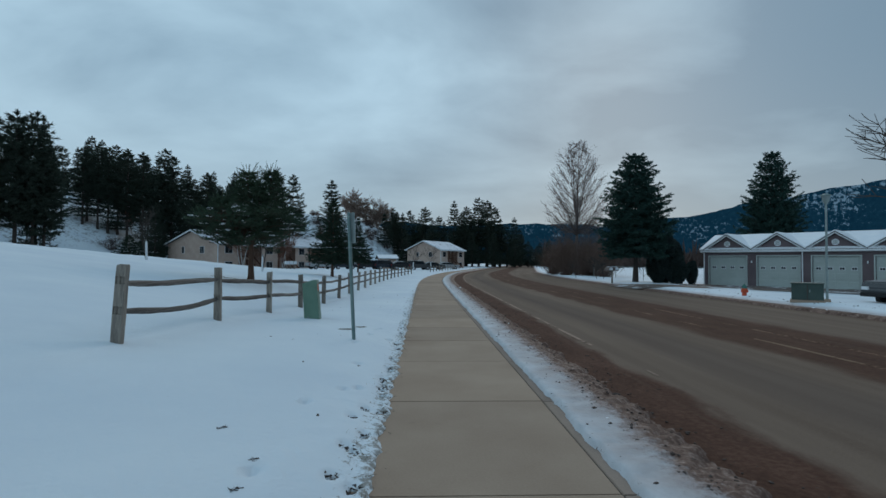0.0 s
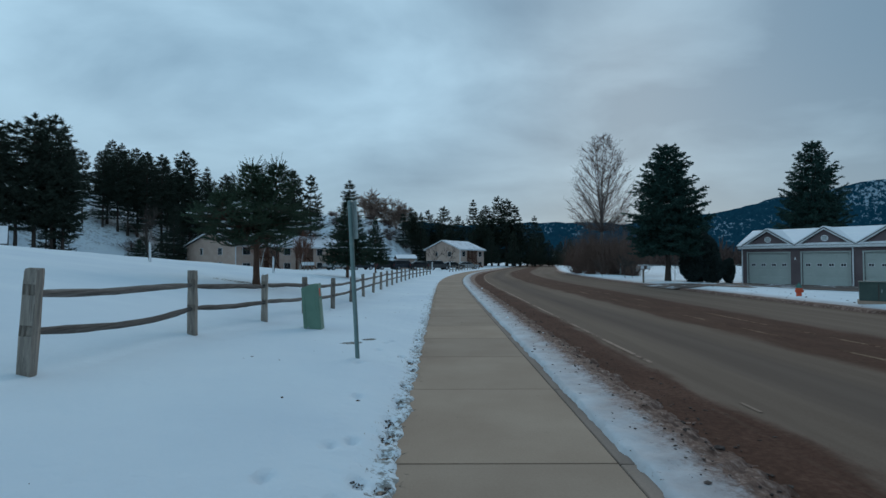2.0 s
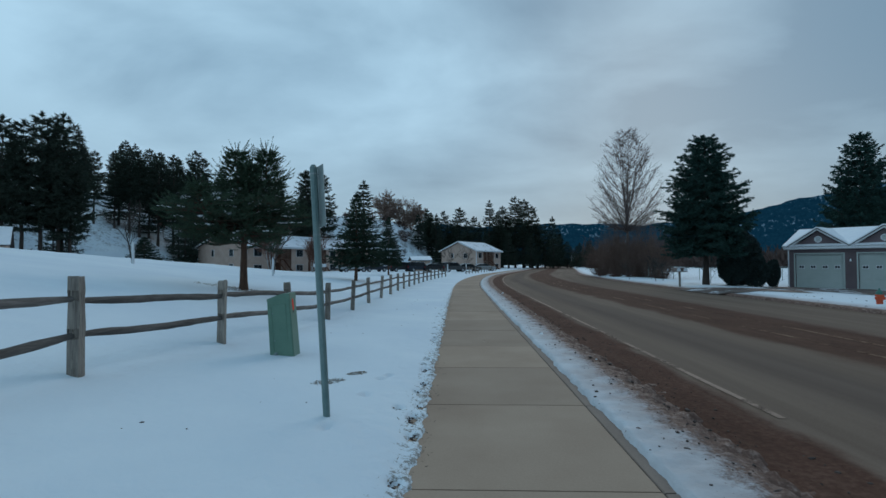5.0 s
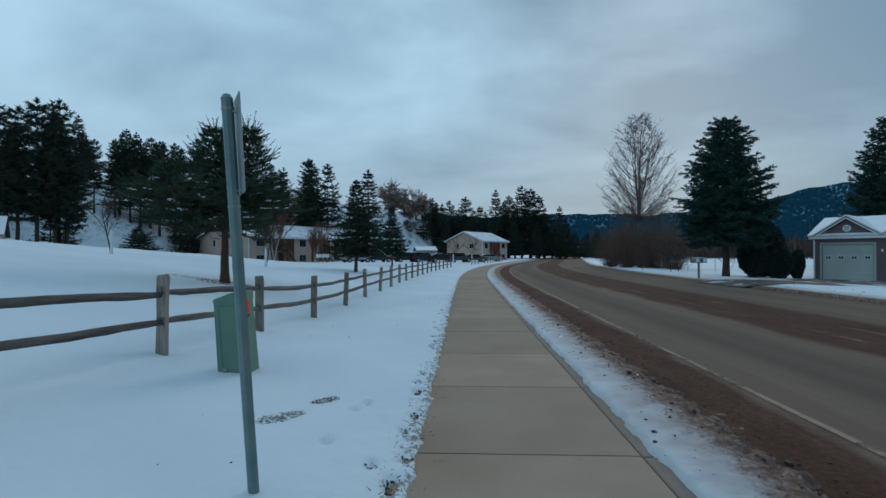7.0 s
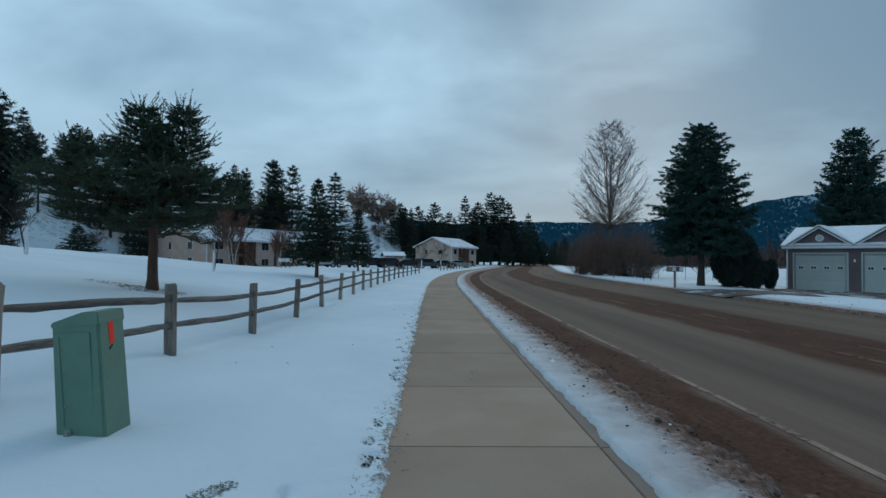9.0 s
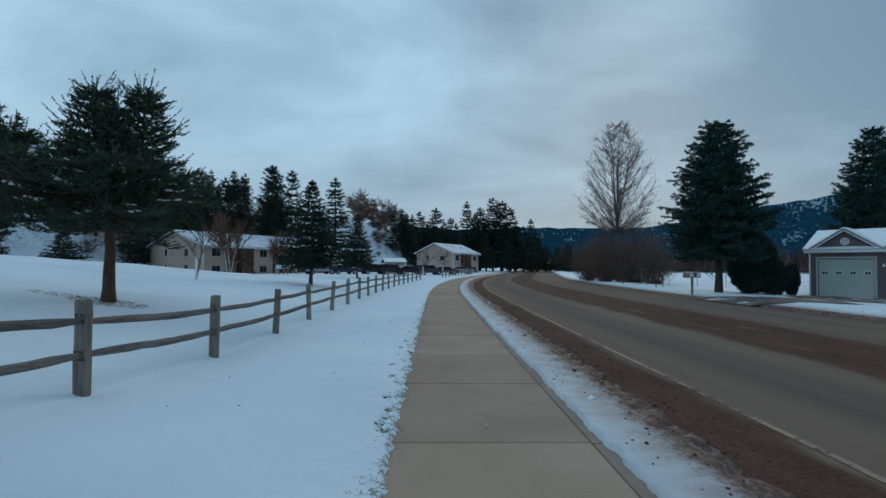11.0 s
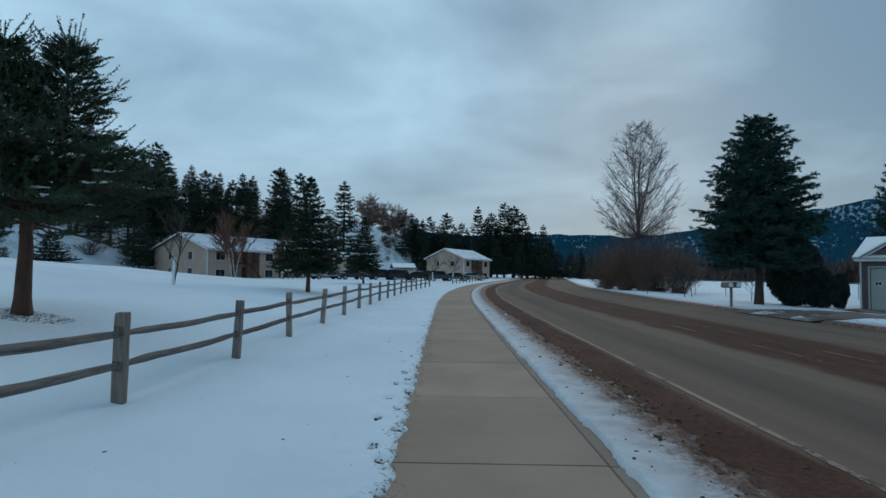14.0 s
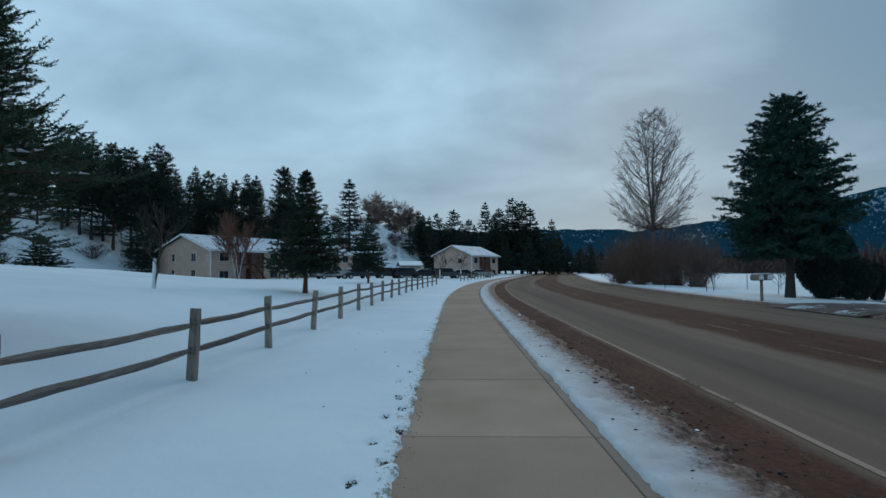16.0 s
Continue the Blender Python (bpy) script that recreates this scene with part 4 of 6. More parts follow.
# leafless trees
def ovoid_tree(name, rng, height, radius, foot, bark, limbs=90, twig_r=0.012):
    """A leafless tree with a forked stem and many thin rising limbs that fill an egg-shaped crown."""
    trunk_s, limb_s = Soup(), Soup()
    cores = []
    for k in range(4):
        az, top = 1.57 * k + 0.6, height * (0.97 - 0.06 * k)
        zs = np.linspace(-0.1, top, 10)
        lean = radius * (0.10 + 0.09 * k) * sstep(foot * 0.9, top, zs)
        core = np.stack([lean * math.cos(az), lean * math.sin(az), zs], 1) + rng.normal(size=(10, 3)) * (0.07, 0.07, 0) * (zs > 1)[:, None]
        if k:
            core = core[3:]
        trunk_s.add(*tube(core, np.linspace(0.2 if k == 0 else 0.10, 0.015, len(core)), 7))
        cores.append(core)

    def twigs(p, d, L, r, lev):
        bow = d + rng.normal(size=3) * 0.12 + (0, 0, 0.12)
        limb_s.add(*tube([p, p + d * L * 0.5, p + d * L * 0.5 + bow * L * 0.5], [r, r * 0.7, r * 0.4], 3))
        if lev == 0:
            return
        for j in range(3):
            t = rng.uniform(0.2, 1)
            nd = d + rng.normal(size=3) * 0.42 + (0, 0, 0.15)
            twigs(p + d * L * t, nd / np.linalg.norm(nd), L * rng.uniform(0.3, 0.6), r * 0.7, lev - 1)

    for i in range(limbs):
        h = height * (0.33 + 0.66 * (i + rng.random()) / limbs)
        r = radius * float(np.interp(h / height, [0.3, 0.36, 0.45, 0.58, 0.73, 0.88, 1], [0.6, 0.85, 0.95, 1.0, 0.84, 0.56, 0.12])) * rng.uniform(0.7, 1.0)
        a = 2.4 * i + rng.normal() * 0.3
        core = cores[i % 4]
        z0 = max(h - r * 1.15, foot + 0.6 * rng.random())
        p = np.array([np.interp(z0, core[:, 2], core[:, 0]), np.interp(z0, core[:, 2], core[:, 1]), z0])
        end = np.array((r * math.cos(a), r * math.sin(a), h))
        mid = (p + end) / 2 + np.array((math.cos(a), math.sin(a), 0)) * 0.07 * r - (0, 0, 0.05 * r)
        limb_s.add(*tube([p, mid, end], [0.036, 0.02, twig_r], 4))
        way = (end - p) / np.linalg.norm(end - p)
        ln = np.linalg.norm(end - p)
        for j in range(12):
            t = rng.uniform(0.2, 1)
            q = p + (mid - p) * t * 2 if t < 0.5 else mid + (end - mid) * (t * 2 - 1)
            nd = way + rng.normal(size=3) * 0.38
            twigs(q, nd / np.linalg.norm(nd), rng.uniform(0.5, 1.2) * (0.5 + 0.12 * ln), twig_r, 2)
    tree = new(name)
    trunk_s.make("trunk", bark, tree, True)
    limb_s.make("crown", bark, tree)
    return tree


M_POPLAR = wood_material("poplar_bark", (0.085, 0.062, 0.056), (0.165, 0.125, 0.115), (5, 5, 1.2))
place(ovoid_tree("bare_tree", R(21), 17.1, 4.0, 5.0, M_POPLAR, 150, 0.011), 19.3, 64.1, 1.0, "tall leafless tree with fine upright twigs", "tree")
crowns = bare_tree("bare_tree", R(24), 10.5, 1.2, 0.16, M_PALETWIG, 4, 0.15, 0.55, 4, 3, 0.034)
place(crowns, -25.2, 176.5, 1.35, "round leafless tree on top of the bank", "tree", "trees on the bank", 0, -1.2)
again(crowns, -16.6, 177.6, 1.3, 130, 1.0, -1.2)
again(crowns, -48.0, 139.0, 1.35, 200, 1.0, -1.0)
place(bare_tree("bare_tree", R(25), 17.0, 1.3, 0.22, M_DARKBARK, 4, 0.3, 0.6, 4, 1, 0.018), 39.6, 30.2, 1.55, "leafless tree behind the garages", "tree")
birch = bare_tree("birch_clump", R(26), 9.6, 0.9, 0.075, M_BIRCH, 3, 0.3, 0.72, 4, 4, 0.022, M_TWIG)
place(birch, -29.8, 84.5, 1.1, "pale-stemmed leafless birches before the apartments", "tree", "apartment trees")
again(birch, -24.6, 88.6, 0.8, 80)
rh = R(79)
for i in range(9):
    t, off = 0.30 + 0.047 * i, rh.uniform(3, 14)
    again(birch, -57 + 47 * t - off * 0.94, 52 + 138 * t + off * 0.33, rh.uniform(0.7, 1.05), rh.uniform(0, 360))["label"] = "reddish leafless trees on the wooded bank"
for i in range(34):
    t, off = 0.24 + 0.42 * (i + rh.random()) / 34, rh.uniform(12, 34)
    pine(4, -57 + 47 * t - off * 0.94, 52 + 138 * t + off * 0.33, rh.uniform(8.5, 12.5), rh.uniform(1.1, 1.5), rh.uniform(0, 360))
for i in range(14):
    t, off = 0.27 + 0.18 * (i + rh.random()) / 14, rh.uniform(2, 8)
    pine(4, -57 + 47 * t - off * 0.94, 52 + 138 * t + off * 0.33, rh.uniform(8, 11.5), rh.uniform(1.0, 1.3), rh.uniform(0, 360))
for i in range(3, 5):
    pine(4, -53.5 + 1.3 * i, 61.5 + 1.2 * i, 8.0 + 1.1 * (i * 3 % 4), 1.1, 71 * i)
sapling = bare_tree("sapling", R(27), 4.2, 0.9, 0.04, M_DARKBARK, 3, 0.5, 0.62, 3, 1, 0.008)
part("trunk_wrap", cyl((0, 0, -0.05), (0.02, 0.0, 1.15), 0.075, 0.06, 10), M_WHITE, sapling, "white trunk wrap")
place(sapling, -9.72, 30.76, 0.85, "young leafless tree with a white wrapped trunk", "tree", "saplings")
for x, y, s, a in ((-13.77, 25.65, 0.8, 210), (-2.0, 86, 1.25, 40), (1.0, 90, 1.3, 100)):
    again(sapling, x, y, s, a)
thin_sapling = bare_tree("sapling", R(28), 3.4, 0.9, 0.03, M_DARKBARK, 3, 0.35, 0.6, 3, 1, 0.008)
place(thin_sapling, 16.2, 47.5, 1.0, "thin dark leafless sapling in the snow", "tree", "roadside saplings")
for x, y, s, a in ((17.4, 49.0, 1.0, 50), (16.0, 53.5, 0.8, 90), (20.5, 47.2, 0.9, 140), (18.6, 55, 0.8, 200)):
    again(thin_sapling, x, y, s, a)


def bush(name, rng, height, spread, stems, material, r=0.012):
    """A leafless thicket: many thin forking stems from one root."""
    so = Soup()
    for i in range(stems):
        az, out = rng.uniform(0, 6.283), spread * rng.uniform(0.05, 1) ** 0.7
        base = np.array((math.cos(az), math.sin(az), 0)) * out * 0.25
        tip = np.array((math.cos(az) * out, math.sin(az) * out, height * rng.uniform(0.35, 1.1) * (1 - 0.45 * (out / spread) ** 2)))
        mid = (base + tip) / 2 + rng.normal(size=3) * 0.08 * height * (1, 1, 0.3)
        so.add(*tube([base - (0, 0, 0.1), mid, tip], [r, r * 0.8, r * 0.35], 3))
        for j in range(9):
            t = rng.uniform(0.1, 1)
            p = mid + (tip - mid) * t
            so.add(*tube([p, p + (tip - mid) * 0.3 + rng.normal(size=3) * 0.10 * height * (1, 1, 0.7)], [r * 0.6, r * 0.3], 3))
    ob = so.make(name, material)
    return ob


def put(ob, x, y, s, turn=0.0, flat=1.0):
    ob.matrix_basis = Matrix.Translation((x, y, land_at(x, y))) @ pose(0, 0, 0, 0, 0, turn) @ Matrix.Diagonal((s * flat, s * flat, s, 1))
    return ob


brown_bush = tagged(bush("brown_bush", R(51), 5.2, 1.8, 95, M_THICKET, 0.013), "brown leafless bush thicket beside the road", "bush", "roadside thicket")
put(brown_bush, 17.6, 63.0, 1.0)
dark_bush = tagged(bush("brown_bush", R(52), 4.4, 1.7, 95, M_THICKET, 0.012), "reddish brown leafless bush beside the road", "bush", "roadside thicket")
put(dark_bush, 20.8, 62.5, 1.0)
rb = R(53)
for i in range(22):
    y = 58 + 26 * rb.random()
    x = 14.9 + float(bend(y)) + 6.3 * rb.random()
    put(copy_thing((brown_bush, dark_bush)[i % 2], Matrix.Identity(4)), x, y, rb.uniform(0.75, 1.25), rb.uniform(0, 360), rb.uniform(0.9, 1.3))
under = tagged(bush("underbrush", R(54), 1.5, 1.2, 60, M_TWIGDARK, 0.016), "dark leafless underbrush on the snowy bank", "bush", "underbrush")
put(under, -52.0, 80.0, 1.0)
for i in range(40):
    t, off = rb.uniform(0, 0.95), rb.uniform(1, 26)
    put(copy_thing(under, Matrix.Identity(4)), -57 + 47 * t - off * 0.94, 52 + 138 * t + off * 0.33, rb.uniform(0.6, 1.5), rb.uniform(0, 360), 1.3)


for i in range(34):
    put(copy_thing(under, Matrix.Identity(4)), rb.uniform(-45, -2), rb.uniform(142, 172), rb.uniform(0.7, 1.6), rb.uniform(0, 360), 1.2)


def leafy_shrub(name, rng, height, r, blade, count, material):
    """A clipped evergreen: an uneven egg of short leaf sprays over hidden stems."""
    so, wood = Soup(), Soup()
    d = rng.normal(size=(count, 3))
    d /= np.linalg.norm(d, axis=1)[:, None]
    lump = 1 + 0.2 * fnoise(d[:, 0] * 3, d[:, 1] * 3 + d[:, 2] * 2, 1.0, 2)
    rad = rng.uniform(0.55, 1.0, count) ** 0.5 * lump
    at = d * rad[:, None] * (r, r, height * 0.5) + (0, 0, height * 0.52)
    keep = at[:, 2] > 0.04
    at, d = at[keep], d[keep]
    way = d * 0.7 + rng.normal(size=d.shape) * 0.45 + (0, 0, 0.35)
    way /= np.linalg.norm(way, axis=1)[:, None]
    so.blades(at, way, blade, blade * 0.3, rng)
    for i in range(7):
        az = 0.9 * i
        wood.add(*tube([(0.05 * math.cos(az), 0.05 * math.sin(az), -0.1), (r * 0.5 * math.cos(az), r * 0.5 * math.sin(az), height * 0.5), (r * 0.55 * math.cos(az), r * 0.55 * math.sin(az), height * 0.75)], [0.03, 0.02, 0.01], 4))
    shrub = new(name)
    wood.make("stems", M_DARKBARK, shrub)
    so.make("foliage", material, shrub)
    return shrub


shrub = leafy_shrub("evergreen_shrub", R(61), 2.0, 0.95, 0.12, 17000, M_SHRUB)
place(shrub, 19.3, 41.5, 1.08, "dark rounded evergreen shrub in the snow", "shrub", "shrubs beside the garages", 0, 0, 0.85)
again(shrub, 20.7, 41.2, 1.0, 70, 0.85)
again(shrub, 22.35, 42.0, 0.95, 140, 0.55)
again(shrub, 20.6, 43.2, 2.0, 200, 0.75)["label"] = "tall dark evergreen shrub behind smaller ones"

# far brown woods across the fields
rf = R(71)
woods = Soup()
for i in range(2600):
    az = radians(rf.uniform(7, 62))
    d = rf.uniform(190, 330)
    x, y = d * math.sin(az), d * math.cos(az)
    if x < float(bend(y)) + 16:
        continue
    h = rf.uniform(2.5, 8.0) * (1 if rf.random() < 0.85 else 1.6)
    n = 9
    at = np.stack([x + rf.normal(size=n) * 1.1, y + rf.normal(size=n) * 1.1, rf.uniform(0, 0.55, n) * h - 0.6], 1)
    way = rf.normal(size=(n, 3)) * 0.3 + (0, 0, 1.0)
    way /= np.linalg.norm(way, axis=1)[:, None]
    woods.blades(at, way, h * 0.6, 0.5, rf)
tagged(woods.make("far_woods", M_TWIGDARK), "band of dark leafless woods across the field", "woods", kind="stuff")


# ---- split-rail fence ----
def post_bm(rng, h=0.98):
    """A weathered split post, sunk 0.3 m, with two mortises cut for the rails."""
    bm = bmesh.new()
    rows = [-0.3, 0.0, 0.36, 0.46, 0.74, 0.84, h - 0.02, h]
    ring = []
    base = [(-0.062, -0.05), (0.0, -0.058), (0.06, -0.052), (0.068, 0.0), (0.058, 0.054), (-0.004, 0.06), (-0.06, 0.05), (-0.066, -0.004)]
    jit = [(rng.normal() * 0.005, rng.normal() * 0.005) for _ in base]
    for z in rows:
        s = 0.9 if z == h else 1.0 + 0.02 * rng.normal()
        ring.append([bm.verts.new(((x + jx) * s + 0.003 * rng.normal(), (y + jy) * s + 0.003 * rng.normal(), z + (0.01 * rng.normal() if z > 0.9 else 0))) for (x, y), (jx, jy) in zip(base, jit)])
    for a, b in zip(ring, ring[1:]):
        for j in range(8):
            k = (j + 1) % 8
            bm.faces.new((a[j], a[k], b[k], b[j]))
    bm.faces.new(ring[-1])
    bmesh.ops.recalc_face_normals(bm, faces=bm.faces)
    # mortise slots on the two faces along the run
    bm.faces.ensure_lookup_table()
    slots = [f for f in bm.faces if len(f.verts) == 4 and abs(f.normal.y) > 0.8 and any(abs(f.calc_center_median().z - m) < 0.06 for m in (0.41, 0.79))]
    inner = bmesh.ops.inset_individual(bm, faces=slots, thickness=0.006, depth=-0.02)
    return bm


def rail_mesh(rng, length, sag):
    """A rough split rail along y, thinned at both tenons."""
    n = 12
    v, f = [], []
    ph = rng.uniform(0, 6.28, 4)
    for i in range(n + 1):
        t = i / n
        taper = 0.62 + 0.38 * min(1, 7 * min(t, 1 - t))
        x0 = 0.018 * math.sin(3.1 * t + ph[0]) * math.sin(math.pi * t)
        z0 = -sag * math.sin(math.pi * t) + 0.012 * math.sin(5 * t + ph[1]) * math.sin(math.pi * t)
        for j in range(7):
            w = 6.283 * j / 7 + 0.3
            r = taper * (1 + 0.14 * math.sin(3 * w + ph[2] + 1.4 * t) + 0.06 * rng.normal())
            v.append((x0 + 0.034 * r * math.cos(w), length * t, z0 + 0.046 * r * math.sin(w)))
    for i in range(n):
        for j in range(7):
            k = (j + 1) % 7
            f.append((i * 7 + j, i * 7 + k, i * 7 + 7 + k, i * 7 + 7 + j))
    f += [tuple(range(7)), tuple(n * 7 + j for j in range(6, -1, -1))]
    return v, f


def fence(name, spots, rng, label, leans):
    th = thing(name, Matrix.Identity(4), label, "fence")
    feet = []
    meshes = []
    for k in range(4):
        tmp = part("post_pattern", post_bm(rng), M_POST)
        meshes.append(tmp.data)
        bpy.data.objects.remove(tmp)
    for k, (x, y) in enumerate(spots):
        p = new("post", meshes[k % 4])
        p.parent = th
        z = land_at(x, y)
        lean = leans[k % len(leans)]
        p.matrix_basis = Matrix.Translation((x, y, z)) @ pose(0, 0, 0, 1.2 * math.sin(k * 2.1), lean, 5 * math.sin(k * 1.3))
        feet.append((x, y, z))
    for k in range(len(feet) - 1):
        (x0, y0, z0), (x1, y1, z1) = feet[k], feet[k + 1]
        for m in (0.41, 0.755):
            dx, dy, dz = x1 - x0, y1 - y0, z1 - z0
            ln = math.sqrt(dx * dx + dy * dy + dz * dz)
            sag = 0.003 + 0.012 * rng.random()
            if k == 0:
                sag = 0.09 if m < 0.5 else 0.02
            v, f = rail_mesh(rng, ln + 0.05, sag)
            r = mesh_ob("rail", v, f, M_RAIL, th, smooth=True)
            r.matrix_basis = Matrix.Translation((x0, y0 - 0.02, z0 + m + 0.01 * rng.normal())) @ Vector((dx, dy, dz)).to_track_quat("Y", "Z").to_matrix().to_4x4()
    return th


def fence_u(y):
    return float(np.interp(y, [6.6, 12.8, 18.3, 24, 45, 70], [-3.9, -3.84, -3.62, -3.56, -3.5, -3.6]))


FENCE_Y = [6.62, 9.68, 12.72, 15.5, 18.36, 21.4, 24.2] + [27.3 + 2.97 * k for k in range(14)]
fence("split_rail_fence", [(fence_u(y) + float(bend(y)), y) for y in FENCE_Y], R(81), "weathered two-rail split wooden fence in snow", (3.4, 0.2, 0.4, -0.4, 1.0, 2.0, -1.0))
fence("split_rail_fence", [(-3.0 + float(bend(y)), y) for y in [80 + 2.97 * k for k in range(12)]], R(82), "weathered split wooden fence beyond the drive", (0.5, -0.5))


# ---- sign on its post ----
def sign_post():
    th = thing("sign_post", Matrix.Translation((-1.295, 9.52, 0.17)), "leaning green metal post with a narrow parking sign", "sign")
    base, top = Vector((0, 0, -0.3)), Vector((-0.105, -0.18, 2.345))
    post = part("post", add_cyl(cyl(base, top, 0.033, n=8), top - Vector((0, 0, 0.004)), top + Vector((-0.001, 0, 0.022)), 0.036, 0.02, 8), M_POLEGREEN, th)
    way = (top - base).normalized()
    for d in (0.06, 0.62):
        c = top - way * d
        part("band", cyl(c - way * 0.008, c + way * 0.008, 0.0365, n=8), M_STEEL, post, "steel band round the post")
    # the plate faces the road, a little turned back along the path
    c = top - way * 0.30
    turn = Matrix.Translation((c.x, c.y, c.z + 0.03)) @ pose(0, 0, 0, 0, 0, 31) @ pose(0, 0, 0, 0, -3.2, 0)
    plate = part("sign_plate", box((0.044, 0, 0), (0.004, 0.305, 0.56), bevel=0.0015), M_STEEL, th, "bare aluminium back of the sign")
    plate.matrix_basis = turn
    part("sign_face", box((0.0485, 0, 0), (0.002, 0.295, 0.55)), M_WHITE, plate, "white sign face")
    for dz, w in ((0.2, 0.2), (0.08, 0.22), (-0.02, 0.22), (-0.12, 0.16)):
        part("bar", box((0.0505, 0, dz), (0.002, w, 0.05)), M_SIGNRED, plate)
    for d in (0.075, 0.53):
        c = top - way * d
        part("bolt", cyl((c.x + 0.02, c.y, c.z), (c.x + 0.068, c.y, c.z), 0.009, n=6), M_STEEL, th)
    return th


sign_post()


# ---- utility cabinets ----
BOX_X, BOX_Y, BOX_TURN = -2.67, 12.31, 3


def cabinet():
    """A tapered green pedestal with a sloping lid, a door seam and an orange paint mark."""
    th = thing("utility_cabinet", Matrix.Translation((BOX_X, BOX_Y, 0.245)) @ pose(0, 0, 0, 0, -4.5, BOX_TURN) @ Matrix.Diagonal((0.90, 0.90, 1.0, 1)), "green metal utility cabinet with an orange paint mark", "utility box")
    bm = bmesh.new()
    lo, hi = 0.195, 0.186
    ring = []
    for z, r, d in ((-0.12, lo, lo), (0.05, lo, lo), (0.4, lo - 0.004, lo - 0.004), (0.86, hi, hi)):
        ring.append([bm.verts.new((x * r, y * d, z)) for x, y in ((-1, -1), (1, -1), (1, 1), (-1, 1))])
    for a, b in zip(ring, ring[1:]):
        for j in range(4):
            bm.faces.new((a[j], a[(j + 1) % 4], b[(j + 1) % 4], b[j]))
    bm.faces.new(ring[-1])
    bmesh.ops.recalc_face_normals(bm, faces=bm.faces)
    up = [e for e in bm.edges if abs(e.verts[0].co.z - e.verts[1].co.z) > 0.05]
    bmesh.ops.bevel(bm, geom=up, offset=0.018, segments=3, affect="EDGES")
    body = part("body", bm, M_GREENBOX, th)
    bm = prism([(-0.189, 0.835), (0.189, 0.835), (0.191, 0.85), (0.187, 0.935), (0.06, 0.94), (-0.184, 0.875), (-0.191, 0.85)], 0.384)
    bmesh.ops.translate(bm, verts=bm.verts, vec=(0, -0.192, 0))
    bmesh.ops.bevel(bm, geom=list(bm.edges), offset=0.008, segments=2, affect="EDGES")
    part("lid", bm, M_GREENBOX, th)
    part("door", add_box(bmesh.new(), (-0.02, -0.191, 0.46), (0.27, 0.012, 0.66), (0.8, 0, 0), 0.003), M_GREENBOX, body)
    part("hinge_rib", box((-0.125, -0.198, 0.44), (0.016, 0.016, 0.66), (0.8, 0, 0), 0.004), M_GREENBOX, body)
    part("latch", add_cyl(box((-0.09, -0.205, 0.06), (0.05, 0.03, 0.06), bevel=0.006), (-0.09, -0.218, 0.06), (-0.09, -0.233, 0.06), 0.018), M_STEEL, body, "steel padlock latch")
    for z in (0.66, 0.26):
        part("screw", cyl((-0.1, -0.185, z), (-0.1, -0.206, z), 0.008, n=6), M_STEEL, body)
    part("paint_mark", box((0.188, -0.02, 0.765), (0.008, 0.07, 0.165), (3, -0.8, 0), 0.002), M_ORANGE, body, "bright orange paint stroke")
    part("paint_drip", box((0.190, -0.035, 0.655), (0.008, 0.055, 0.018), (30, -0.8, 0), 0.002), M_TWIGDARK, body)
    return th


cabinet()


def transformer():
    th = thing("transformer_box", Matrix.Translation((15.4, 20.0, land_at(15.4, 20.0))) @ pose(0, 0, 0, 0, 0, -38), "low dark green electric box in the verge", "utility box")
    part("base", box((0, 0, 0.03), (1.15, 0.95, 0.12), bevel=0.01), M_CONCRETE, th, "concrete pad")
    part("body", box((0, 0, 0.40), (1.05, 0.85, 0.66), bevel=0.02, seg=2), M_DARKGREEN, th)
    part("lid", box((0, 0, 0.745), (1.10, 0.9, 0.05), bevel=0.015, seg=2), M_DARKGREEN, th)
    part("door_seam", box((0, -0.431, 0.4), (0.02, 0.012, 0.6)), M_TWIGDARK, th)
    part("handle", box((0.08, -0.44, 0.45), (0.03, 0.03, 0.12), bevel=0.006), M_STEEL, th)


transformer()

M_HYDRANT = simple("hydrant_paint", (0.50, 0.07, 0.03), (0.62, 0.11, 0.05), 5, 0.55)
M_HYDRANTCAP = simple("hydrant_cap_paint", (0.04, 0.14, 0.12), (0.06, 0.18, 0.15), 5, 0.55)


def hydrant():
    x, y = 15.3, 23.9
    th = thing("fire_hydrant", Matrix.Translation((x, y, land_at(x, y) - 0.14)), "orange-red fire hydrant with a green cap in snow", "hydrant")
    bm = cyl((0, 0, -0.1), (0, 0, 0.07), 0.15, n=16)
    add_cyl(bm, (0, 0, 0.07), (0, 0, 0.48), 0.105, 0.10, 16)
    add_cyl(bm, (0, 0, 0.42), (0, 0, 0.49), 0.135, n=16)
    part("barrel", bm, M_HYDRANT, th, smooth=False)
    bm = cyl((0, 0, 0.49), (0, 0, 0.60), 0.12, 0.09, 16)
    add_cyl(bm, (0, 0, 0.60), (0, 0, 0.67), 0.09, 0.03, 16)
    add_cyl(bm, (0, 0, 0.67), (0, 0, 0.72), 0.025, n=5)
    part("bonnet", bm, M_HYDRANTCAP, th, "green painted bonnet")
    for a in (0, 90, 180):
        d = Vector((math.cos(radians(a + 200)), math.sin(radians(a + 200)), 0))
        part("outlet", add_cyl(cyl(d * 0.08 + Vector((0, 0, 0.36)), d * 0.17 + Vector((0, 0, 0.36)), 0.06, n=12), d * 0.17 + Vector((0, 0, 0.36)), d * 0.2 + Vector((0, 0, 0.36)), 0.03, n=5), M_HYDRANT, th)


hydrant()


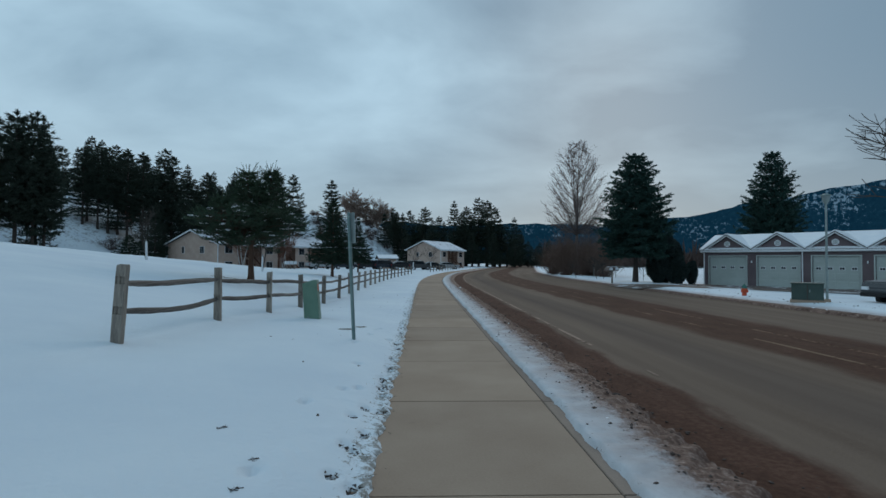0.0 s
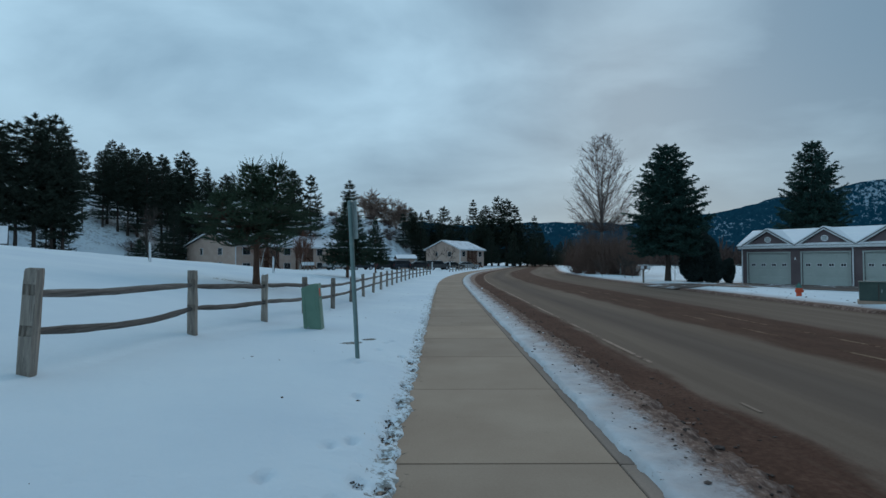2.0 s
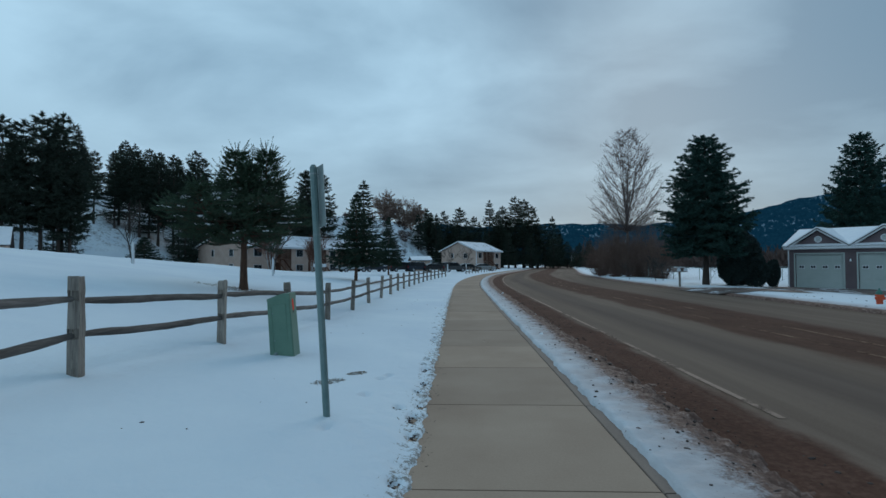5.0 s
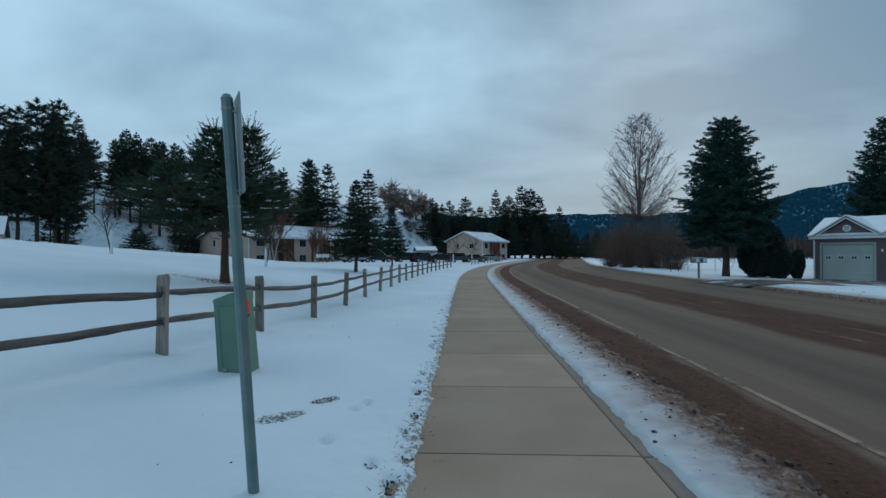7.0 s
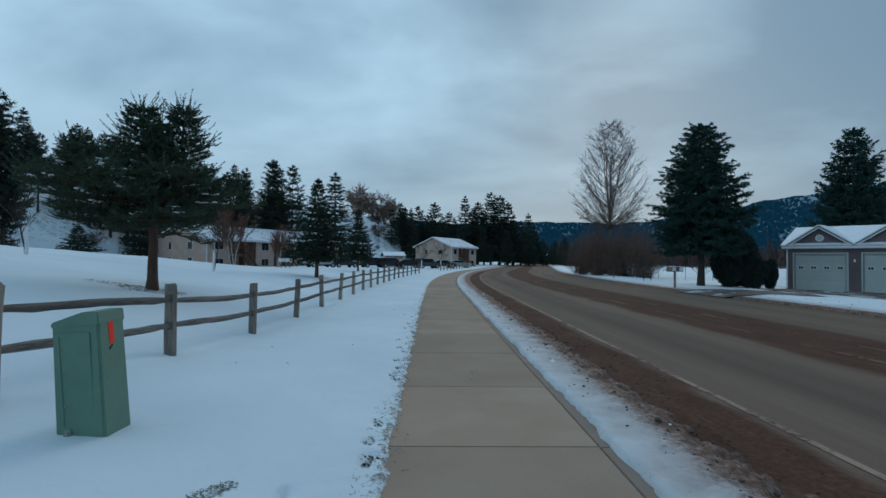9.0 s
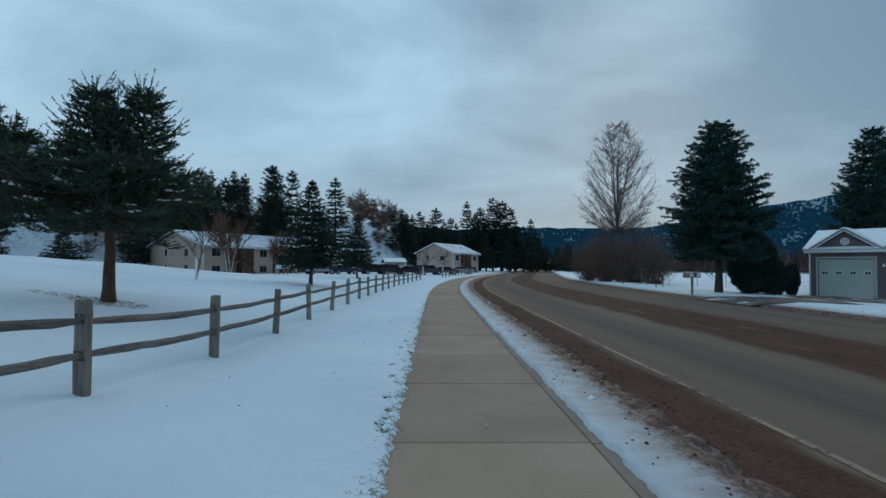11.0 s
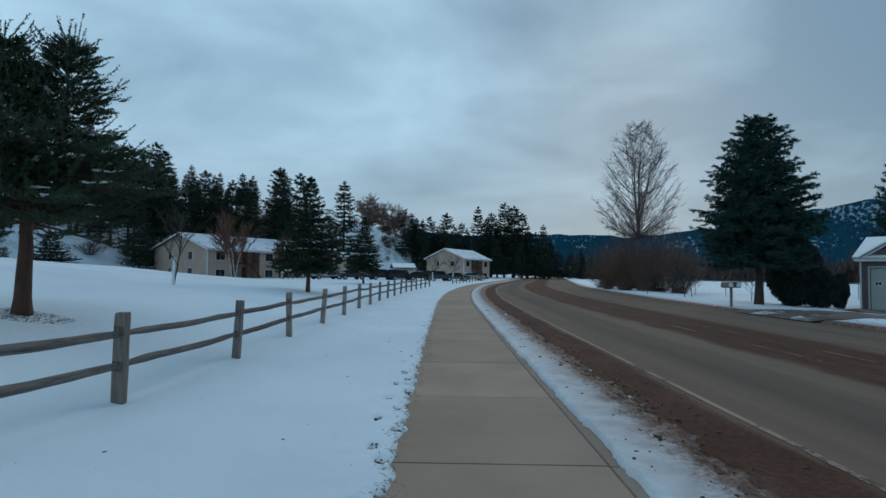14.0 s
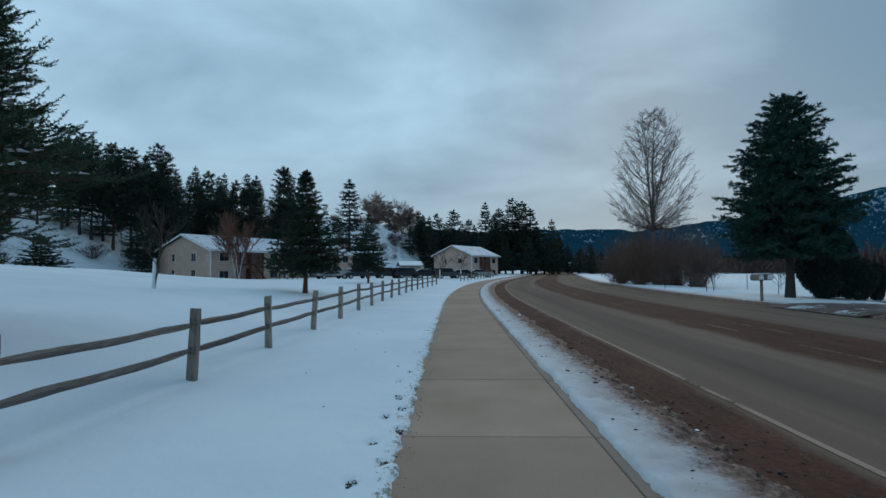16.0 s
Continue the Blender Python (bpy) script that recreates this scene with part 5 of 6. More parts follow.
def street_lamp():
    x, y = 16.7, 20.6
    th = thing("street_lamp", Matrix.Translation((x, y, land_at(x, y))), "pale grey street lamp post with a cup head", "street lamp")
    part("base", cyl((0, 0, -0.1), (0, 0, 0.12), 0.14, 0.12, 14), M_CONCRETE, th)
    part("pole", cyl((0, 0, 0.1), (0, 0, 4.15), 0.05, 0.036, 12), M_STEEL, th)
    bm = cyl((0, 0, 4.1), (0, 0, 4.2), 0.06, 0.12, 14)
    add_cyl(bm, (0, 0, 4.2), (0, 0, 4.42), 0.12, 0.15, 14)
    part("head", bm, M_STEEL, th)
    part("cap", add_cyl(cyl((0, 0, 4.42), (0, 0, 4.45), 0.2, 0.19, 16), (0, 0, 4.45), (0, 0, 4.52), 0.19, 0.05, 16), M_POLEGREEN, th)


street_lamp()


def mailbox():
    x, y = 14.35, 38.6
    th = thing("mailbox", Matrix.Translation((x, y, land_at(x, y))) @ pose(0, 0, 0, 0, 0, 28), "row of weathered roadside mailboxes on a post", "mailbox")
    part("post", box((0, 0, 0.4), (0.10, 0.10, 1.15), bevel=0.008), M_POST, th)
    part("shelf", box((0, 0, 0.985), (1.15, 0.3, 0.035), bevel=0.005), M_GREYBARK, th)
    for dx in (-0.33, 0.31):
        bm = prism([(-0.2, 0), (0.2, 0), (0.2, 0.13), (0.17, 0.2), (0.1, 0.245), (0, 0.26), (-0.1, 0.245), (-0.17, 0.2), (-0.2, 0.13)], 0.4)
        bmesh.ops.transform(bm, matrix=pose(dx, -0.2, 1.004), verts=bm.verts)
        bx = part("box", bm, M_GREYBARK, th, "weathered brown mailbox")
        part("door", prism([(-0.18, 0.01), (0.18, 0.01), (0.18, 0.13), (0.1, 0.225), (0, 0.24), (-0.1, 0.225), (-0.18, 0.13)], 0.012), M_WHITE, bx).matrix_basis = pose(dx, -0.214, 1.004)
        part("flag", box((dx + 0.215, -0.02, 1.16), (0.01, 0.08, 0.05)), M_SIGNRED, bx)
    part("snow_cap", box((0, 0, 1.275), (0.75, 0.3, 0.03), bevel=0.014, seg=2), M_ROOFSNOW, th)


mailbox()


# ---- garages ----
def roof_slab(p, q, r, s, thick, material, name, parent, label=""):
    """A sloping slab on four corners."""
    n = (Vector(q) - Vector(p)).cross(Vector(s) - Vector(p)).normalized()
    if n.z < 0:
        n = -n
    v = [Vector(c) for c in (p, q, r, s)] + [Vector(c) + n * thick for c in (p, q, r, s)]
    f = [(0, 1, 2, 3), (4, 5, 6, 7), (0, 1, 5, 4), (1, 2, 6, 5), (2, 3, 7, 6), (3, 0, 4, 7)]
    return mesh_ob(name, v, f, material, parent, label)


M_SHINGLE = simple("dark_shingles", (0.05, 0.045, 0.045), (0.09, 0.08, 0.08), 4, 0.9)


def garages():
    bay, nb, door_w, door_h, eave, peak, depth = 3.65, 7, 2.82, 2.38, 2.9, 4.15, 6.4
    th = thing("garage_row", pose(23.7 - 0.48 * math.cos(radians(-50.3)), 40.7 - 0.48 * math.sin(radians(-50.3)), -0.1, 0, 0, -50.3) @ Matrix.Scale(0.96, 4), "row of garages with white doors and snowy gables", "garage")
    x0 = -0.45
    x1 = x0 + nb * bay + 0.35
    holes = [(k * bay, k * bay + door_w, -0.2, door_h) for k in range(nb)]
    edges = [x0] + [e for h in holes for e in h[:2]] + [x1]
    for a, b in zip(edges[::2], edges[1::2]):
        part("pier", box(((a + b) / 2, 0.1, eave / 2 - 0.15), (b - a, 0.2, eave + 0.3)), M_MAUVE, th)
    for a, b, c, d in holes:
        part("lintel", box(((a + b) / 2, 0.1, (d + eave) / 2), (b - a, 0.2, eave - d)), M_MAUVE, th)
    part("wall", box((x0 + 0.1, depth / 2 + 0.1, eave / 2 - 0.15), (0.2, depth - 0.2, eave + 0.3)), M_MAUVE, th)
    part("wall", box((x1 - 0.1, depth / 2 + 0.1, eave / 2 - 0.15), (0.2, depth - 0.2, eave + 0.3)), M_MAUVE, th)
    part("wall", box(((x0 + x1) / 2, depth + 0.1, eave / 2 - 0.15), (x1 - x0, 0.2, eave + 0.3)), M_MAUVE, th)
    for k in range(nb):
        a = k * bay
        door = part("door", box((a + door_w / 2, 0.12, door_h / 2 - 0.06), (door_w - 0.03, 0.05, door_h + 0.1)), M_GARAGEDOOR, th, "pale grey-green panelled garage door")
        for r in range(4):
            for c in range(4):
                z = 0.30 + r * 0.585
                x = a + door_w * (c + 0.5) / 4
                if r == 2:
                    part("window_frame", box((x, 0.093, z), (0.34, 0.03, 0.24), bevel=0.008), M_WHITE, door)
                    part("pane", box((x, 0.078, z), (0.27, 0.012, 0.17)), M_GLASS, door, "small dark window")
                    part("muntin", box((x, 0.072, z), (0.025, 0.012, 0.17)), M_WHITE, door)
                else:
                    part("panel", box((x, 0.092, z), (0.58, 0.02, 0.42), bevel=0.008), M_GARAGEDOOR, door)
        for c, s in (((a - 0.05, -0.012, door_h / 2), (0.09, 0.04, door_h + 0.1)), ((a + door_w + 0.05, -0.012, door_h / 2), (0.09, 0.04, door_h + 0.1)), ((a + door_w / 2, -0.012, door_h + 0.045), (door_w + 0.2, 0.044, 0.09))):
            part("door_trim", box(c, s), M_GARAGEDOOR, th)
        # gable over each bay
        g0, g1, gm = a - 0.415, a + bay - 0.415, a + bay / 2 - 0.415
        part("gable", prism([(g0 + 0.25, eave + 0.02), (g1 - 0.25, eave + 0.02), (gm, peak - 0.13)], 0.15), M_MAUVE, th).location.y = -0.02
        for s0 in (g0, g1):
            d = Vector((gm - s0, 0, peak - eave))
            L = d.length
            ang = math.degrees(math.atan2(d.z, d.x))
            part("barge_board", box(((s0 + gm) / 2, -0.22, (eave + peak) / 2 - 0.03), (L, 0.05, 0.11), (0, -ang, 0)), M_WHITE, th)
            back = 3.3
            roof_slab((s0, -0.28, eave + 0.02), (gm, -0.28, peak + 0.02), (gm, back, peak + 0.02), (s0, 0.35, eave + 0.02), 0.05, M_SHINGLE, "roof", th)
            roof_slab((s0 + 0.012 * (1 if gm > s0 else -1), -0.25, eave + 0.075), (gm, -0.25, peak + 0.075), (gm, back, peak + 0.075), (s0, 0.4, eave + 0.075), 0.09, M_ROOFSNOW, "roof_snow", th, "smooth snow on the roof")
        bm = bmesh.new()
        add_cyl(bm, (gm, -0.06, 3.42), (gm, -0.02, 3.42), 0.23, n=24)
        v = part("vent", bm, M_WHITE, th, "round white gable vent")
        for i in range(4):
            part("louvre", box((gm, -0.068, 3.30 + i * 0.08), (0.28, 0.02, 0.03), (25, 0, 0)), M_STEEL, v)
    part("fascia", box(((x0 + x1) / 2, -0.20, eave - 0.06), (x1 - x0 + 0.5, 0.12, 0.20), bevel=0.02), M_WHITE, th, "white gutter along the eaves")
    part("gutter_snow", box(((x0 + x1) / 2, -0.20, eave + 0.065), (x1 - x0 + 0.5, 0.16, 0.05), bevel=0.02), M_ROOFSNOW, th)
    part("soffit", box(((x0 + x1) / 2, -0.07, eave - 0.17), (x1 - x0 + 0.4, 0.24, 0.03)), M_WHITE, th)
    mid = depth / 2 + 0.1
    for ya, yb in ((-0.25, mid), (depth + 0.4, mid)):
        roof_slab((x0 - 0.3, ya, eave - 0.03), (x1 + 0.3, ya, eave - 0.03), (x1 + 0.3, yb, 4.22), (x0 - 0.3, yb, 4.22), 0.05, M_SHINGLE, "roof", th)
        roof_slab((x0 - 0.3, ya, eave + 0.025), (x1 + 0.3, ya, eave + 0.025), (x1 + 0.3, yb, 4.275), (x0 - 0.3, yb, 4.275), 0.09, M_ROOFSNOW, "roof_snow", th, "smooth snow on the roof")
    for x in (x0, x1 - 0.15):
        part("gable_end", prism([(0, eave), (depth, eave), (depth / 2, 4.2)], 0.15), M_MAUVE, th).matrix_basis = pose(x + (0.15 if x == x0 else 0.15), 0.1, 0, 0, 0, 90)
    for x in (x0 + 0.03, bay * 2 - 0.62, bay * 4 - 0.62, bay * 6 - 0.62):
        part("downpipe", add_box(box((x, -0.06, eave / 2 - 0.1), (0.08, 0.07, eave - 0.1), bevel=0.01), (x, -0.13, 0.06), (0.08, 0.2, 0.07), (15, 0, 0)), M_WHITE, th)
    for k in (0, 2, 4):
        lx = k * bay + door_w + 0.42
        lamp = part("wall_lamp", box((lx, -0.05, 1.95), (0.11, 0.1, 0.2), bevel=0.02), M_TWIGDARK, th)
        part("shade", cyl((lx, -0.09, 1.86), (lx, -0.09, 2.04), 0.06, 0.04, 10), M_WHITE, lamp)
    return th


garages()



def drive_material():
    """Wet concrete with slush and trodden snow left on it."""
    k = Mat("wet_drive", (0.12, 0.09, 0.08), 0.7, 0, 0.2)
    w = k.world_pos()
    base = k.ramp(k.noise(w, 1.2, 6, 0.65), (0.3, (0.075, 0.055, 0.048)), (0.7, (0.17, 0.125, 0.105)))
    slush = k.step(k.math("ADD", k.math("MULTIPLY", k.noise(w, 0.45, 5, 0.6), 0.6), k.math("MULTIPLY", k.noise(w, 3.5, 6, 0.7), 0.4)), 0.53, 0.6)
    k.color(k.mix(slush, base, (0.62, 0.64, 0.68)))
    k.bump(k.noise(w, 5, 6, 0.7), 0.4, 0.03)
    return k.m


M_DRIVE = drive_material()


def driveway():
    """The apron from the road to the garage doors."""
    ax, ay = math.cos(radians(-50.3)), math.sin(radians(-50.3))
    v, n, m = [], 40, 26
    for j in range(m + 1):
        for i in range(n + 1):
            t, q = i / n, j / m
            bx, by = 23.25 + ax * (-0.6 + 22 * t), 40.95 + ay * (-0.6 + 22 * t)
            # from the doors straight out towards the road
            d = 0.03 + q * (5.2 + 1.6 * math.sin(t * 4) + 0.5 * float(fnoise(i, j, 3, 1)))
            x, y = bx + ay * d, by - ax * d
            v.append((x, y, max(land_at(x, y), -0.12) + 0.03 + 0.012 * float(fnoise(x, y, 0.8, 3))))
    ob = mesh_ob("driveway", v, grid_faces(n + 1, m + 1).tolist(), M_DRIVE, smooth=True)
    tagged(ob, "wet brown driveway before the garages", "driveway", kind="structure")
    # mouth on the road
    v = []
    for j in range(9):
        for i in range(21):
            y = 31.5 + 5.0 * i / 20 + 0.25 * float(fnoise(i, j, 4, 2))
            x = 13.3 + 5.6 * j / 8
            v.append((x, y, max(land_at(x, y), -0.06) + 0.028))
    tagged(mesh_ob("driveway", v, grid_faces(21, 9).tolist(), M_DRIVE, smooth=True), "wet brown driveway mouth beside the road", "driveway", kind="structure")


driveway()


# ---- apartments ----
def window(th, x, z, w, h, y=0.0, rot=False):
    """A window unit with frame, meeting rail and panes; rot puts it on the end wall."""
    def at(c, s):
        if rot:
            return (c[1], c[0], c[2]), (s[1], s[0], s[2])
        return c, s
    c, s = at((x, y - 0.03, z), (w + 0.08, 0.07, h + 0.08))
    win = part("window", box(c, s, bevel=0.01), M_WHITE, th)
    for k in (-1, 1):
        c, s = at((x + k * w / 4, y - 0.065, z), (w / 2 - 0.03, 0.02, h))
        part("pane", box(c, s), M_GLASS, win, "dark window pane")
    return win


def apartments(name, m, length, depth, bays, label, eave=4.7, rise=2.5):
    th = thing(name, m, label, "apartment building")
    part("wall", box((length / 2, depth / 2 + 0.75, eave / 2 - 0.4), (length, depth - 1.5, eave + 0.8)), M_TANSIDING, th)
    part("gable", prism([(0.05, eave), (depth - 0.05, eave), (depth / 2, eave + rise - 0.15)], 0.2), M_TANSIDING, th).matrix_basis = pose(0.2, 0, 0, 0, 0, 90)
    part("gable", prism([(0.05, eave), (depth - 0.05, eave), (depth / 2, eave + rise - 0.15)], 0.2), M_TANSIDING, th).matrix_basis = pose(length, 0, 0, 0, 0, 90)
    for ya, sgn in ((-0.5, 1), (depth + 0.5, -1)):
        ridge = eave + rise
        low = eave - 0.12
        roof_slab((-0.5, ya, low), (length + 0.5, ya, low), (length + 0.5, depth / 2, ridge), (-0.5, depth / 2, ridge), 0.08, M_SHINGLE, "roof", th)
        roof_slab((-0.45, ya + 0.02 * sgn, low + 0.085), (length + 0.45, ya + 0.02 * sgn, low + 0.085), (length + 0.45, depth / 2, ridge + 0.085), (-0.45, depth / 2, ridge + 0.085), 0.10, M_PATCHYROOF, "roof_snow", th, "snow lying on the roof")
        part("fascia", box((length / 2, ya - 0.02 * sgn, low - 0.03), (length + 1.0, 0.05, 0.22)), M_WHITE, th)
    for a, b in ((-0.5, depth / 2), (depth + 0.5, depth / 2)):
        d = math.hypot(b - a, rise + 0.12)
        ang = math.degrees(math.atan2(rise + 0.12, b - a))
        part("barge_board", box((-0.5, (a + b) / 2, eave + rise / 2 - 0.06), (0.06, d, 0.22), (ang if ang < 90 else ang - 180, 0, 0)), M_WHITE, th)
    for x, z, w in ((depth * 0.3, 3.3, 1.0), (depth * 0.3, 0.9, 1.0), (depth * 0.68, 3.3, 0.6), (depth * 0.68, 0.9, 0.6)):
        window(th, x, z, w, 1.1, 0.0, True)
    part("corner_board", box((-0.03, -0.03, eave / 2 - 0.4), (0.12, 0.12, eave + 0.7)), M_WHITE, th)
    for kind, a, b in bays:
        w = b - a
        if kind == "flat":
            part("wall", box(((a + b) / 2, 0.75, eave / 2 - 0.4), (w, 1.5, eave + 0.75)), M_TANSIDING, th)
            for dx in ((0.5,) if w < 4.5 else (0.28, 0.72)):
                window(th, a + w * dx, 3.35, 1.5, 1.2)
                window(th, a + w * dx, 0.75, 1.5, 1.1)
        else:
            # recessed entry with a brown timber balcony and stairs
            part("deck", box(((a + b) / 2, 0.6, 2.25), (w, 1.8, 0.18)), M_BROWNWOOD, th, "brown timber balcony deck")
            for x in (a + 0.12, (a + b) / 2, b - 0.12):
                part("timber_post", box((x, -0.22, eave / 2 - 0.1), (0.16, 0.16, eave)), M_BROWNWOOD, th)
            rail = part("balcony_rail", box(((a + b) / 2, -0.28, 3.28), (w, 0.06, 0.1)), M_BROWNWOOD, th)
            for i in range(int(w / 0.35)):
                part("baluster", box((a + 0.2 + i * 0.35, -0.27, 2.8), (0.05, 0.04, 0.95)), M_BROWNWOOD, rail)
            for x in (a + w * 0.3, a + w * 0.7):
                for z in (0.6, 3.3):
                    part("entry_door", box((x, 1.47, z + 0.1), (0.95, 0.08, 2.05)), M_BROWNWOOD, th, "brown entry door")
            n = 9
            for i in range(n):
                part("stair_tread", box((a + w * 0.5, -0.4 - 0.28 * i, 2.1 - 0.25 * i), (1.3, 0.3, 0.06)), M_BROWNWOOD, th)
            for sx in (-0.68, 0.68):
                part("stringer", box((a + w * 0.5 + sx, -0.4 - 0.28 * (n - 1) / 2, 2.1 - 0.25 * (n - 1) / 2), (0.06, 0.376 * n, 0.26), (41.8, 0, 0)), M_BROWNWOOD, th)
    return th


apartments("apartment_building", pose(-34.3, 85.5, 0.15, 0, 0, 60.4), 30, 13, [("flat", 0, 4.2), ("entry", 4.2, 9.0), ("flat", 9.0, 13.2), ("entry", 13.2, 17.5), ("flat", 17.5, 21.5), ("entry", 21.5, 26), ("flat", 26, 30)], "tan two-storey apartment house with a snowy roof", 4.35, 2.3)
apartments("apartment_building", pose(3.9, 126.5, 0.15, 0, 0, 58), 12.5, 10, [("flat", 0, 3.4), ("entry", 3.4, 8.2), ("flat", 8.2, 12.5)], "tan two-storey apartment house near the bend", 4.5, 2.2)


def shed(name, m, w, d, eave, rise, wall_mat, label, open_front=False):
    th = thing(name, m, label, "shed")
    if open_front:
        for x in (0.1, w / 2, w - 0.1):
            for y in (0.1, d - 0.1):
                part("post", box((x, y, eave / 2 - 0.2), (0.14, 0.14, eave + 0.4)), M_BROWNWOOD, th)
        part("back_wall", box((w / 2, d - 0.25, eave / 2 - 0.1), (w, 0.12, eave)), wall_mat, th)
    else:
        part("wall", box((w / 2, d / 2, eave / 2 - 0.5), (w, d, eave + 1)), wall_mat, th)
        window(th, w * 0.5, eave * 0.6, 1.0, 0.9)
        part("gable", prism([(0.05, eave), (d - 0.05, eave), (d / 2, eave + rise - 0.1)], 0.15), wall_mat, th).matrix_basis = pose(w, 0, 0, 0, 0, 90)
        part("gable", prism([(0.05, eave), (d - 0.05, eave), (d / 2, eave + rise - 0.1)], 0.15), wall_mat, th).matrix_basis = pose(0.15, 0, 0, 0, 0, 90)
    for ya in (-0.4, d + 0.4):
        roof_slab((-0.4, ya, eave - 0.1), (w + 0.4, ya, eave - 0.1), (w + 0.4, d / 2, eave + rise), (-0.4, d / 2, eave + rise), 0.08, M_SHINGLE, "roof", th)
        roof_slab((-0.37, ya, eave - 0.015), (w + 0.37, ya, eave - 0.015), (w + 0.37, d / 2, eave + rise + 0.085), (-0.37, d / 2, eave + rise + 0.085), 0.12, M_ROOFSNOW, "roof_snow", th, "snow lying on the roof")
    return th


shed("shed", pose(-8.7, 99.0, 0.2, 0, 0, 14), 3.2, 3.6, 2.0, 0.6, M_TANSIDING, "small tan shed with a snowy roof beside parked cars")
shed("house", pose(-53.4, 48.0, 0.3, 0, 0, 40), 10, 8, 3.3, 1.9, M_TANSIDING, "small pale house with a snowy roof beyond the rise")
shed("house", pose(98, 235, -0.2, 0, 0, 10), 14, 8, 2.8, 1.7, M_TANSIDING, "low far house with a snowy roof across the field")
shed("house", pose(50, 236, -0.2, 0, 0, -15), 12, 8, 2.8, 1.8, M_TANSIDING, "low far house with a snowy roof beyond the bend")

# ---- vehicles ----
M_TYRE = simple("tyre_rubber", (0.012, 0.012, 0.013), (0.03, 0.03, 0.03), 6, 0.9)
M_CHROME = simple("wheel_metal", (0.35, 0.36, 0.37), (0.5, 0.5, 0.52), 6, 0.35, 0.8)
M_LAMPRED = simple("tail_lamp", (0.3, 0.012, 0.012), (0.4, 0.02, 0.02), 4, 0.3)


def paint(name, col):
    return simple(name, col, tuple(min(1, c * 1.25 + 0.01) for c in col), 2, 0.3, 0.1, 0, spec=0.5)


